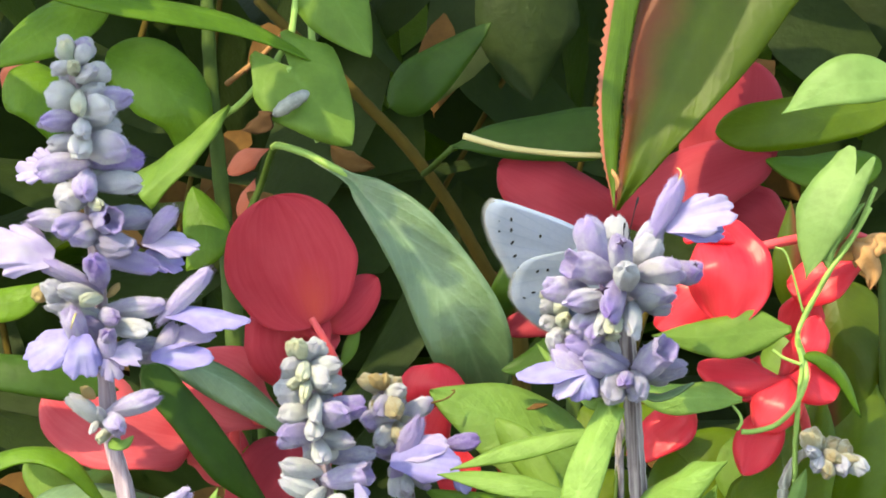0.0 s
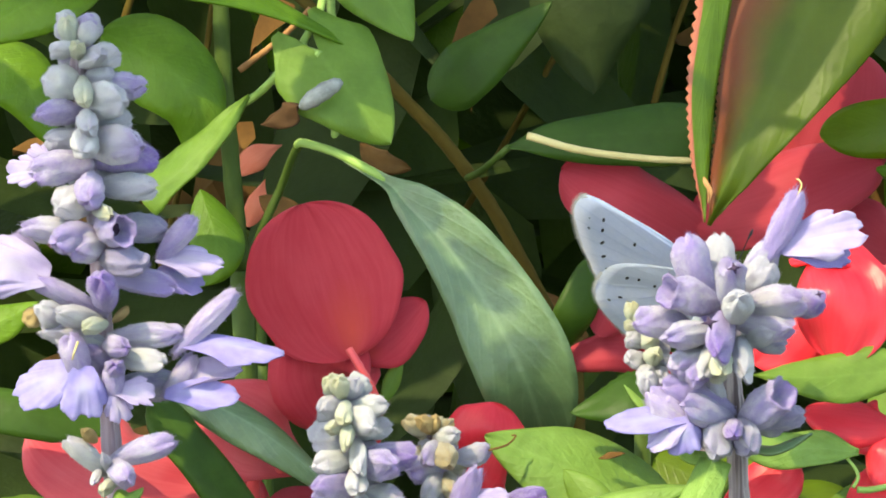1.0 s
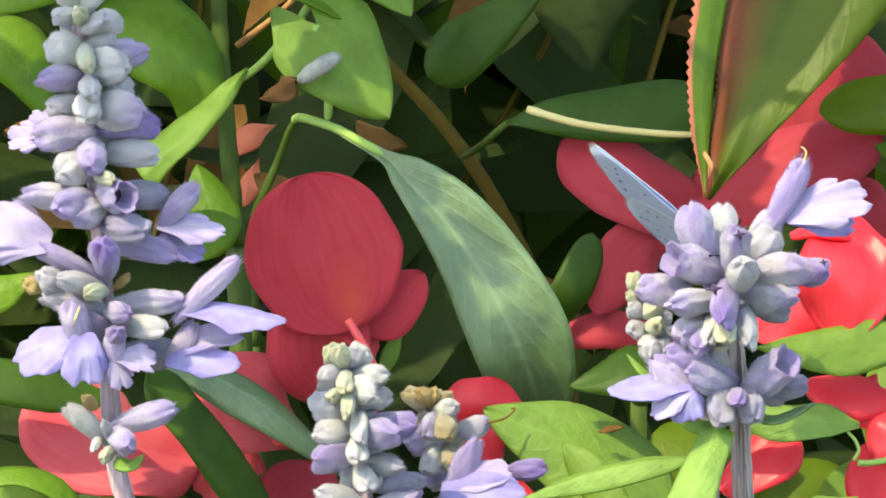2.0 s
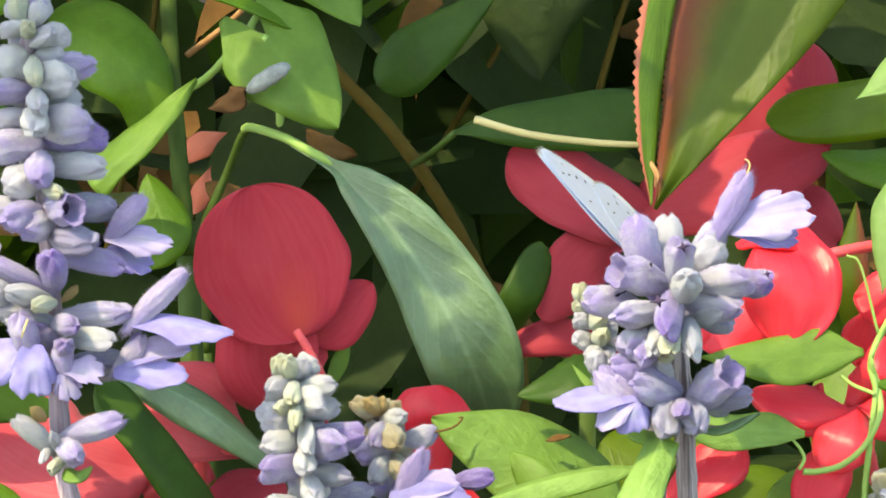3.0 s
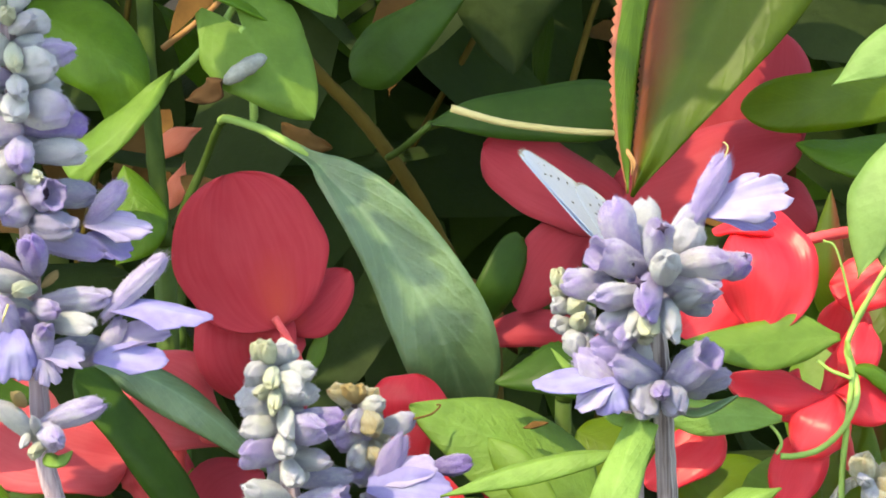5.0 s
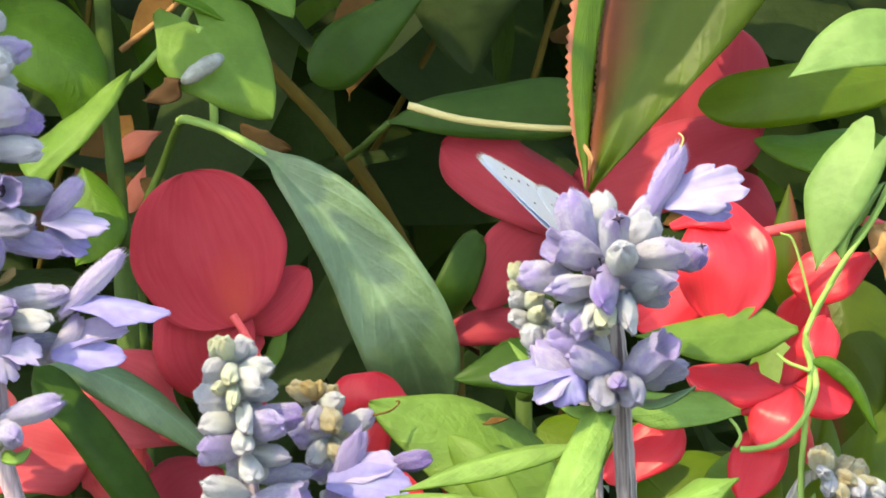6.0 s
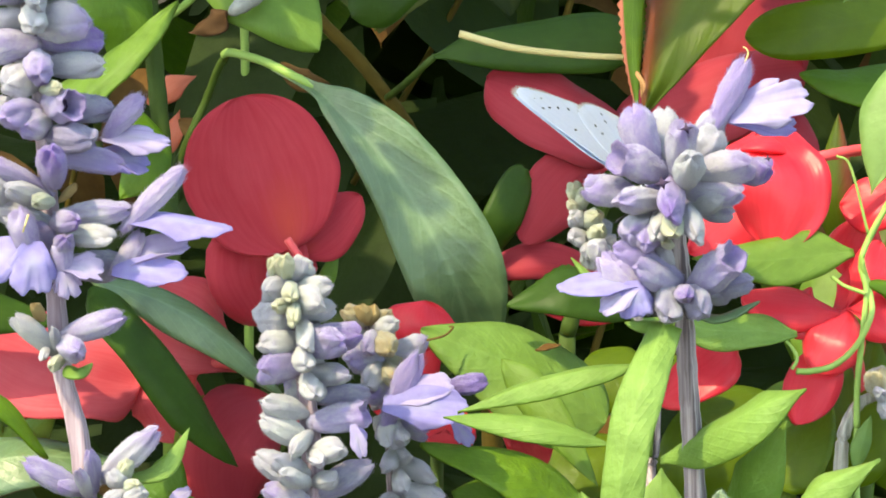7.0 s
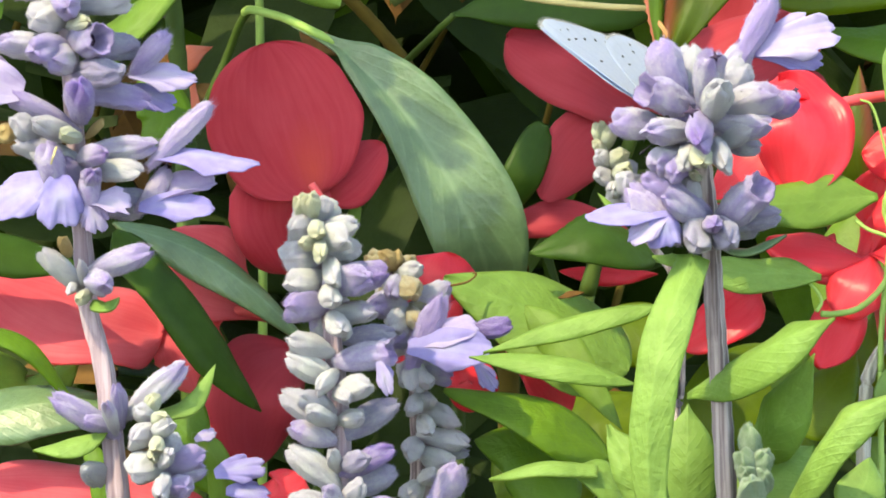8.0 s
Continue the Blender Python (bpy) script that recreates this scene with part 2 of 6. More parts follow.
MAT = {
    "long": leaf_material("grey_green_leaf", (0.055, 0.112, 0.040), (0.125, 0.205, 0.088), (0.26, 0.46, 0.05), 0.42, 0.08, gloss=0.8, mesh=0.0, veins=0.34, pucker=0.12, stain=0.1, bumps=0.35),
    "bright": leaf_material("bright_green_leaf", (0.090, 0.180, 0.020), (0.155, 0.258, 0.042), (0.42, 0.60, 0.04), 0.5, 0.30, mesh=0.03, veins=0.16, pucker=0.10, bumps=0.4),
    "mid": leaf_material("mid_green_leaf", (0.059, 0.14, 0.007), (0.130, 0.24, 0.017), (0.346, 0.58, 0.014), 0.46, 0.30, veins=0.15, pucker=0.10),
    # dark green leaf, its colour lowered further in place of background shade
    "dark": leaf_material("shaded_dark_green_leaf", (0.022, 0.055, 0.006), (0.049, 0.105, 0.014), (0.216, 0.38, 0.014), 0.46, 0.25, veins=0.05, pucker=0.05, gloss=0.18, mesh=0.0, bumps=0.3),
    # leaf green taken almost to black, so the colour itself carries the shade
    "deep": leaf_material("shade_darkened_leaf", (0.012, 0.021, 0.006), (0.029, 0.046, 0.012), (0.16, 0.30, 0.02), 0.6, 0.22, gloss=0.12, veins=0.04, pucker=0.05, mesh=0.0),
    "vine": leaf_material("vine_leaf_green", (0.125, 0.225, 0.055), (0.195, 0.305, 0.095), (0.46, 0.66, 0.07), 0.5, 0.26, veins=0.10, pucker=0.06, mesh=0.0, bumps=0.3),
    "begonia_leaf": leaf_material("begonia_leaf_green", (0.036, 0.064, 0.004), (0.082, 0.122, 0.009), (0.560, 0.64, 0.007), 0.42, 0.28, edge=(0.17, 0.022, 0.024), gloss=0.2, veins=0.12, mesh=0.0, bumps=0.3),
    "begonia_fold": leaf_material("begonia_fold_green", (0.045, 0.10, 0.005), (0.10, 0.18, 0.012), (0.50, 0.62, 0.007), 0.42, 0.25, edge=(0.50, 0.10, 0.09), veins=0.1, mesh=0.0, bumps=0.3, rim_at=(0.98, 1.16)),
    "sage_leaf": leaf_material("sage_leaf_green", (0.140, 0.255, 0.045), (0.240, 0.375, 0.095), (0.46, 0.64, 0.05), 0.5, 0.32, mesh=0.12, bumps=0.6, stain=0.3, veins=0.14, pucker=0.12),
    "red": petal_material("red_petal", (0.70, 0.015, 0.042), (0.85, 0.072, 0.11), (0.95, 0.05, 0.07), 0.42, 0.32, gloss=0.35, bumps=0.4),
    # rose petal with the rear flowers' shade worked into a lower base colour
    "pink": petal_material("shaded_rose_petal", (0.38, 0.030, 0.052), (0.48, 0.062, 0.088), (0.85, 0.10, 0.12), 0.38, streak=0.5),
    "rose": petal_material("round_rose_petal", (0.40, 0.024, 0.046), (0.51, 0.058, 0.082), (0.85, 0.07, 0.09), 0.40, streak=0.6, bumps=0.8, throat=(0.56, 0.075, 0.05), spot=(0.6, 0.16)),
    "coral": petal_material("coral_petal", (0.54, 0.055, 0.085), (0.70, 0.15, 0.18), (0.88, 0.12, 0.12)),
    "orange": petal_material("faded_petal", (0.6, 0.16, 0.09), (0.75, 0.28, 0.2), (0.9, 0.25, 0.12)),
    "corolla": petal_material("violet_blue_petal", (0.235, 0.200, 0.500), (0.360, 0.330, 0.600), (0.44, 0.37, 0.72), 0.34, 0.7, 0.1, throat=(0.369, 0.376, 0.482), grain=650, bumps=0.25),
    "corolla_pale": petal_material("pale_lilac_petal", (0.340, 0.280, 0.510), (0.460, 0.410, 0.590), (0.55, 0.47, 0.68), 0.34, 0.7, 0.1, throat=(0.412, 0.395, 0.464), grain=650, bumps=0.25),
    "pale": woolly_material("white_wool", (0.500, 0.506, 0.512), (0.449, 0.451, 0.482), (0.387, 0.380, 0.446), (0.420, 0.399, 0.486)),
    "green": woolly_material("green_white_wool", (0.485, 0.509, 0.380), (0.426, 0.461, 0.340), (0.388, 0.414, 0.360), (0.505, 0.480, 0.321)),
    "lilac": woolly_material("lilac_wool", (0.468, 0.454, 0.516), (0.387, 0.351, 0.499), (0.297, 0.251, 0.457), (0.275, 0.198, 0.477)),
    "violet": woolly_material("violet_wool", (0.349, 0.309, 0.449), (0.270, 0.213, 0.430), (0.203, 0.144, 0.386), (0.194, 0.104, 0.414)),
    "grey": woolly_material("grey_wool", (0.373, 0.380, 0.421), (0.303, 0.291, 0.393), (0.231, 0.208, 0.345), (0.294, 0.259, 0.402)),
    "hood": woolly_material("violet_down", (0.478, 0.430, 0.562), (0.393, 0.333, 0.543), (0.315, 0.248, 0.502), (0.370, 0.291, 0.543)),
    "sage": woolly_material("grey_green_down", (0.26, 0.35, 0.24), (0.20, 0.29, 0.18), (0.15, 0.22, 0.13), (0.22, 0.31, 0.19)),
    "cream": woolly_material("faded_wool", (0.456, 0.428, 0.307), (0.381, 0.354, 0.249), (0.310, 0.256, 0.160), (0.339, 0.256, 0.126)),
    "rust": skin_material("rusty_withered_calyx", (0.40, 0.25, 0.09), (0.62, 0.50, 0.27), 0.85, 900, 0.8),
    "rusty": skin_material("rusty_dry_leaf", (0.22, 0.09, 0.03), (0.46, 0.25, 0.11), 0.8, 500, 0.8),
    "brown": skin_material("withered_brown", (0.05, 0.022, 0.006), (0.17, 0.085, 0.025), 0.9),
    "dark_scrap": skin_material("dark_withered_leaf", (0.025, 0.012, 0.006), (0.09, 0.045, 0.018), 0.9),
    "glow": leaf_material("yellow_green_leaf", (0.070, 0.125, 0.004), (0.125, 0.195, 0.010), (0.50, 0.62, 0.01), 0.42, 0.40, veins=0.15, mesh=0.0, bumps=0.3),
    "sage_stem": streak_material("sage_stem_skin", (0.070, 0.045, 0.050), (0.37, 0.31, 0.31), (0.21, 0.160, 0.172)),
    "lilac_stem": streak_material("lilac_stem_skin", (0.20, 0.135, 0.165), (0.34, 0.265, 0.305), (0.27, 0.198, 0.235)),
    "withered_stem": streak_material("withered_stem_skin", (0.24, 0.22, 0.19), (0.44, 0.42, 0.37), (0.33, 0.31, 0.27)),
    "green_stem": skin_material("green_stem_skin", (0.030, 0.055, 0.008), (0.070, 0.115, 0.020), 0.6),
    "vine_stem": skin_material("vine_stem_skin", (0.20, 0.32, 0.07), (0.30, 0.43, 0.12), 0.45),
    "brown_stem": skin_material("olive_brown_stem", (0.050, 0.034, 0.004), (0.105, 0.072, 0.012), 0.9),
    "straw": skin_material("straw_stalk", (0.36, 0.29, 0.11), (0.54, 0.45, 0.22), 0.6),
    "red_stalk": skin_material("red_stalk_skin", (0.55, 0.04, 0.06), (0.72, 0.12, 0.12), 0.4),
    "soil": skin_material("dark_soil", (0.010, 0.007, 0.004), (0.035, 0.025, 0.015), 1.0, 60, 1.0),
    "dark_hole": skin_material("dark_mouth", (0.03, 0.02, 0.04), (0.08, 0.05, 0.10), 0.9),
    "white_dry": skin_material("pale_dry_husk", (0.15, 0.155, 0.15), (0.36, 0.37, 0.35), 0.8, 1500, 0.8),
}


# ---- building ----
B3 = BOARD.to_3x3()


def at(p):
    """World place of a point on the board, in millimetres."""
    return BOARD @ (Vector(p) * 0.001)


def way(d):
    return (B3 @ Vector(d)).normalized()


def part(name, bm, material, parent, label=""):
    me = bpy.data.meshes.new(name)
    bm.to_mesh(me)
    bm.free()
    for p in me.polygons:
        p.use_smooth = True
    me.materials.append(MAT[material])
    ob = new(name, me)
    ob.parent = parent
    if label:
        ob["label"] = label
    return ob


def thing(name, label, category, group="", kind=""):
    ob = new(name)
    ob.empty_display_size = 0.01
    return tagged(ob, label, category, group, kind)


def curve(points, n):
    """Catmull-Rom through the points."""
    p = [Vector(q) for q in points]
    p = [p[0] * 2 - p[1]] + p + [p[-1] * 2 - p[-2]]
    out, spans = [], len(p) - 3
    for i in range(n + 1):
        s = min(i / n * spans, spans - 1e-6)
        k = int(s)
        f = s - k
        a, b, c, d = p[k:k + 4]
        out.append(0.5 * (2 * b + (c - a) * f + (2 * a - 5 * b + 4 * c - d) * f * f + (3 * b - a - 3 * c + d) * f ** 3))
    return out


def tube_mesh(bm, pts, radii, sides=10, lobes=0.0, four=False):
    up = Vector((0.13, 0.2, 0.97))
    rings = []
    for i, c in enumerate(pts):
        tan = (pts[min(i + 1, len(pts) - 1)] - pts[max(i - 1, 0)]).normalized()
        side = tan.cross(up)
        if side.length < 0.05:
            side = tan.cross(Vector((1, 0, 0)))
        side.normalize()
        nor = side.cross(tan)
        ring = []
        for j in range(sides):
            a = 2 * math.pi * j / sides
            r = radii[i] * (1 + (lobes * math.cos(4 * a) if four else 0))
            ring.append(bm.verts.new(c + side * math.cos(a) * r + nor * math.sin(a) * r))
        rings.append(ring)
    for a, b in zip(rings, rings[1:]):
        for j in range(sides):
            bm.faces.new((a[j], a[(j + 1) % sides], b[(j + 1) % sides], b[j]))
    bm.faces.new(rings[0][::-1])
    bm.faces.new(rings[-1])


def down(bm, c, rad):
    """Short hairs standing off a stalk."""
    rnd = random.Random(len(c))
    for _ in range(1500):
        k = rnd.randrange(len(c) - 1)
        tan = (c[k + 1] - c[k]).normalized()
        out = tan.cross(Vector((rnd.uniform(-1, 1), rnd.uniform(-1, 1), rnd.uniform(-1, 1)))).normalized()
        p = c[k].lerp(c[k + 1], rnd.random()) + out * rad[k] * 0.9
        tip = p + (out + tan * rnd.uniform(-0.5, 0.5)) * rnd.uniform(0.00018, 0.00042)
        side = out.cross(tan) * 0.00002
        bm.faces.new([bm.verts.new(q) for q in (p - side, p + side, tip)])


def stem(owner, points, r0, r1, material, name="stem", label="", square=False, n=0, knots=False):
    """A tapering stalk through board points; radii in millimetres."""
    n = n or max(6, len(points) * 6)
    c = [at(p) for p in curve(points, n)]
    bm = bmesh.new()
    rad = [0.001 * (r0 + (r1 - r0) * i / n) * (1 + 0.05 * math.sin(i * 2.3)) for i in range(n + 1)]
    tube_mesh(bm, c, rad, 16 if square else 10, -0.24 if square else 0, square)
    if square:
        down(bm, c, rad)
    return part(name, bm, material, owner, label)


def rooted(owner, p, r0, r1, material, name="stem", square=False, drift=(0, 0)):
    """Carries a stalk from a board point down into the soil."""
    top = at(p)
    foot = Vector((top.x + drift[0] * 0.001, top.y + drift[1] * 0.001, -0.004))
    c = [top.lerp(foot, k / 10) + Vector((math.sin(k * 0.7) * 0.0008, math.cos(k * 0.9) * 0.0008, 0)) * (k > 0) for k in range(11)]
    bm = bmesh.new()
    tube_mesh(bm, c, [0.001 * (r0 + (r1 - r0) * k / 10) for k in range(11)], 16 if square else 10, -0.24 if square else 0, square)
    return part(name, bm, material, owner)


def profile(shape, s):
    if shape == "lance":
        return max(0.0, math.sin(math.pi * s ** 0.85)) ** 0.9
    if shape == "strap":
        return min(1, (s * 7) ** 0.6 + 0.15) * min(1, ((1 - s) * 3.2)) ** 0.7
    if shape == "ovate":
        return max(0.0, math.sin(math.pi * s ** 0.62)) ** 0.75
    if shape == "round":
        return math.sqrt(max(0, 1 - (2 * s - 1) ** 2)) ** 0.9
    if shape == "petal":
        return max(0.0, math.sin(math.pi * s ** 1.35)) ** 0.55 * (0.25 + 0.75 * min(1, s * 2.2))
    if shape == "arrow":
        return min(1.0, 0.62 + 2.6 * s) * (1 - s ** 2.0) ** 0.8
    if shape == "oblong":
        return max(0.0, 1 - (2 * s - 1) ** 4) ** 0.6
    if shape == "blade":
        return math.sin(math.pi / 2 * (s / 0.6) ** 1.9) if s < 0.6 else math.cos(math.pi / 2 * ((s - 0.6) / 0.4) ** 2.2)
    if shape == "spear":
        return min(1, s * 4 + 0.02) ** 0.6 * min(1.0, 1.45 * (1 - s) ** 0.9)
    return 1.0


def span(halves, s):
    """Half width in millimetres at share s of the length, smoothed between even steps."""
    k = min(len(halves) - 2, int(s * (len(halves) - 1)))
    f = s * (len(halves) - 1) - k
    a, b = halves[k], halves[k + 1]
    before, after = halves[max(0, k - 1)], halves[min(len(halves) - 1, k + 2)]
    return max(0.03, 0.5 * (2 * a + (b - before) * f + (2 * before - 5 * a + 4 * b - after) * f * f + (3 * a - before - 3 * b + after) * f ** 3))


def blade_mesh(points, width, shape, face, cup=0.25, wave=0.0, teeth=0.0, nl=22, nw=8, thick=0.22, fold=0.0, seed=0, frill=0.0, ragged=0.0, edges=None):
    """A thin blade along board points, in millimetres: top, underside and rim."""
    path = curve(points, 240)
    grid = [0.5 - 0.5 * math.cos(math.pi * i / nl) if shape in ("round", "petal", "arrow", "ovate", "oblong") else i / nl for i in range(nl + 1)]
    c = [path[round(g * 240)] for g in grid]
    f0 = Vector(face).normalized()
    bm = bmesh.new()
    layer = bm.loops.layers.uv.new("UVMap")
    uvs, top, low = {}, [], []
    rnd = random.Random(seed)
    ph = [rnd.uniform(0, 6.28) for _ in range(4)]
    for i in range(nl + 1):
        s = grid[i]
        k = round(s * 240)
        tan = (path[min(k + 5, 240)] - path[max(k - 5, 0)]).normalized()
        side = tan.cross(f0).normalized()
        nor = side.cross(tan).normalized()
        h = max(0.02, 0.5 * width * profile(shape, s))
        ra, rb = [], []
        for j in range(nw + 1):
            x = 2 * j / nw - 1
            hh = h
            if edges:
                hh = span(edges[0] if x < 0 else edges[1], s)
            e = 1.0 + ragged * (math.sin(s * 9 + ph[0] + x) + 0.6 * math.sin(s * 17 + ph[1] * x))
            if teeth and x > 0.99:
                e += teeth * (1 if i % 2 else -1)
            back = 0.0
            if shape == "arrow":
                back = -0.40 * width * math.sin(math.pi * min(1, abs(x) * 0.82)) * max(0, 1 - s * 3.0)
            lift = -cup * hh * x * x - fold * hh * abs(x)
            lift += frill * width * s * s * math.sin(8 * x + ph[3] + 5 * s) * abs(x)
            lift += wave * width * (math.sin(s * 7 + ph[0] + x * 1.2) * 0.5 * abs(x) + 0.35 * math.sin(s * 13 + ph[1] - 2 * x) * abs(x) ** 2 + 0.25 * math.sin(s * 5 + ph[2] + 4 * x))
            p = c[i] + side * (x * hh * e) + tan * back + nor * lift
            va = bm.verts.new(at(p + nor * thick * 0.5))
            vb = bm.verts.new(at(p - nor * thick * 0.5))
            uvs[va] = uvs[vb] = ((x + 1) / 2, s)
            ra.append(va)
            rb.append(vb)
        top.append(ra)
        low.append(rb)
    for i in range(nl):
        for j in range(nw):
            bm.faces.new((top[i][j], top[i + 1][j], top[i + 1][j + 1], top[i][j + 1]))
            bm.faces.new((low[i][j + 1], low[i + 1][j + 1], low[i + 1][j], low[i][j]))
        bm.faces.new((top[i][0], low[i][0], low[i + 1][0], top[i + 1][0]))
        bm.faces.new((top[i + 1][nw], low[i + 1][nw], low[i][nw], top[i][nw]))
    for j in range(nw):
        bm.faces.new((top[0][j + 1], low[0][j + 1], low[0][j], top[0][j]))
        bm.faces.new((top[nl][j], low[nl][j], low[nl][j + 1], top[nl][j + 1]))
    for fc in bm.faces:
        for lp in fc.loops:
            lp[layer].uv = uvs[lp.vert]
    return bm


COUNT = [0]


def leaf(owner, points, width, shape="lance", material="mid", face=(0, 0.35, 0.94), rib=True, name="leaf", label="", **kw):
    COUNT[0] += 1
    kw.setdefault("wave", 0.045)
    kw.setdefault("ragged", 0.022)
    kw.setdefault("seed", COUNT[0])
    ob = part(name, blade_mesh(points, width, shape, face, **kw), material, owner, label)
    if rib:
        c = curve(points, 14)
        f0 = Vector(face).normalized()
        bm = bmesh.new()
        r = [0.001 * max(0.06, width * 0.018 * (1 - k / 15)) for k in range(15)]
        tube_mesh(bm, [at(p - f0 * 0.18) for p in c], r, 6)
        part("midrib", bm, material, ob)
    return ob


def petal(owner, points, width, material="red", face=(0, 0.3, 0.95), shape="petal", name="petal", **kw):
    COUNT[0] += 1
    kw.setdefault("wave", 0.11)
    kw.setdefault("ragged", 0.03)
    kw.setdefault("cup", 0.12)
    kw.setdefault("thick", 0.35)
    kw.setdefault("seed", COUNT[0])
    return part(name, blade_mesh(points, width, shape, face, **kw), material, owner)


# calyx shapes, one unit long along z
def calyx_mesh(name, material, mouth, ribs, seed, hair=1.0, arch=0.0):
    rnd = random.Random(seed)
    bm = bmesh.new()
    prof = [(0.0, 0.13), (0.05, 0.22), (0.12, 0.29), (0.22, 0.36), (0.34, 0.43), (0.46, 0.48), (0.58, 0.505), (0.7, 0.495), (0.8, 0.45)]
    prof += [(0.88, 0.37), (0.94, 0.26), (0.98, 0.13)] if mouth == "shut" else [(0.88, 0.43), (0.95, 0.42), (1.02, 0.45)]
    sides, rings = 32, []
    bend, squash = rnd.uniform(-0.11, 0.11) + arch, rnd.uniform(0.72, 0.95)
    for z, r in prof:
        ring = []
        for j in range(sides):
            a = 2 * math.pi * j / sides
            rib = abs(math.sin(a * 4 + 0.5 * math.sin(z * 3 + seed))) ** 0.7
            n3 = noise.noise(Vector((math.cos(a) * 1.6, math.sin(a) * 1.6, z * 2.6 + seed * 7)))
            n4 = noise.noise(Vector((math.cos(a) * 3.4, math.sin(a) * 3.4, z * 5.0 + seed * 3)))
            rr = r * (1 - 0.6 * ribs + ribs * rib * min(1, z * 3 + 0.2) + 0.15 * n3 + 0.12 * n4 + 0.06 * math.cos(3 * a + seed) * z)
            zz = z
            if mouth != "shut" and z > 0.94:
                zz = z + 0.10 * abs(math.sin(a * 1.5 + 0.4)) - 0.03
            elif z > 0.85:
                rr *= 1 + 0.16 * math.cos(a * 2 + seed) + 0.06 * math.sin(a * 5 + seed)
                zz += 0.05 * math.sin(a * 3 + seed + 0.6)
            ring.append(bm.verts.new((math.cos(a) * rr + bend * math.sin(math.pi * z), math.sin(a) * rr * squash, zz)))
        rings.append(ring)
    for a, b in zip(rings, rings[1:]):
        for j in range(sides):
            bm.faces.new((a[j], a[(j + 1) % sides], b[(j + 1) % sides], b[j]))
    bm.faces.new(rings[0][::-1])
    if mouth == "shut":
        c = bm.verts.new((0, 0, 0.985))
        for j in range(sides):
            bm.faces.new((rings[-1][j], rings[-1][(j + 1) % sides], c))
    else:
        inner = [bm.verts.new((v.co.x * 0.88, v.co.y * 0.88, v.co.z - 0.02)) for v in rings[-1]]
        deep = [bm.verts.new((v.co.x * 0.5, v.co.y * 0.5, 0.6)) for v in rings[-1]]
        for a, b in ((rings[-1], inner), (inner, deep)):
            for j in range(sides):
                bm.faces.new((a[j], a[(j + 1) % sides], b[(j + 1) % sides], b[j]))
        fc = bm.faces.new(deep)
        fc.material_index = 1
    # wool standing off the ribs
    bm.normal_update()
    for fc in list(bm.faces):
        if fc.material_index or len(fc.verts) != 4 or rnd.random() > 0.8:
            continue
        for _ in range(3):
            k = rnd.random()
            p = fc.verts[0].co.lerp(fc.verts[2].co, k)
            out = (fc.normal + Vector((rnd.uniform(-0.6, 0.6), rnd.uniform(-0.6, 0.6), rnd.uniform(-0.2, 0.5)))).normalized()
            side = out.cross(Vector((rnd.uniform(-1, 1), rnd.uniform(-1, 1), 0.3))).normalized() * 0.0065
            bm.faces.new([bm.verts.new(q) for q in (p - side, p + side, p + out * rnd.uniform(0.035, 0.085) * hair)])
    me = bpy.data.meshes.new(name)
    bm.to_mesh(me)
    bm.free()
    for p in me.polygons:
        p.use_smooth = True
    me.materials.append(MAT[material])
    me.materials.append(MAT["dark_hole"])
    return me


CALYX = {}
for kind in ("pale", "green", "sage", "lilac", "violet", "grey", "cream", "rust"):
    CALYX[kind] = [calyx_mesh("calyx", kind, "shut", 0.10 + 0.03 * (k % 4), k + 3) for k in range(6)]
    CALYX[kind + "_open"] = [calyx_mesh("calyx", kind, "open", 0.12, 11)]


CALYX["hood"] = [calyx_mesh("hood", "hood", "shut", 0.05, k, 1.6, 0.12) for k in (5, 8)]


def bud(owner, p0, p1, width, kind):
    """One felted calyx from its foot to its mouth."""
    COUNT[0] += 1
    a, b = at(p0), at(p1)
    length = (b - a).length
    me = CALYX[kind][COUNT[0] % len(CALYX[kind])]
    ob = new("hood" if kind == "hood" else "calyx", me)
    ob.parent = owner
    q = (b - a).to_track_quat("Z", "Y") @ Euler((0, 0, COUNT[0] * 2.1)).to_quaternion()
    ob.matrix_basis = Matrix.LocRotScale(a - (b - a) * 0.06, q, (width * 0.00108, width * 0.00108, length * 1.04))
    return ob


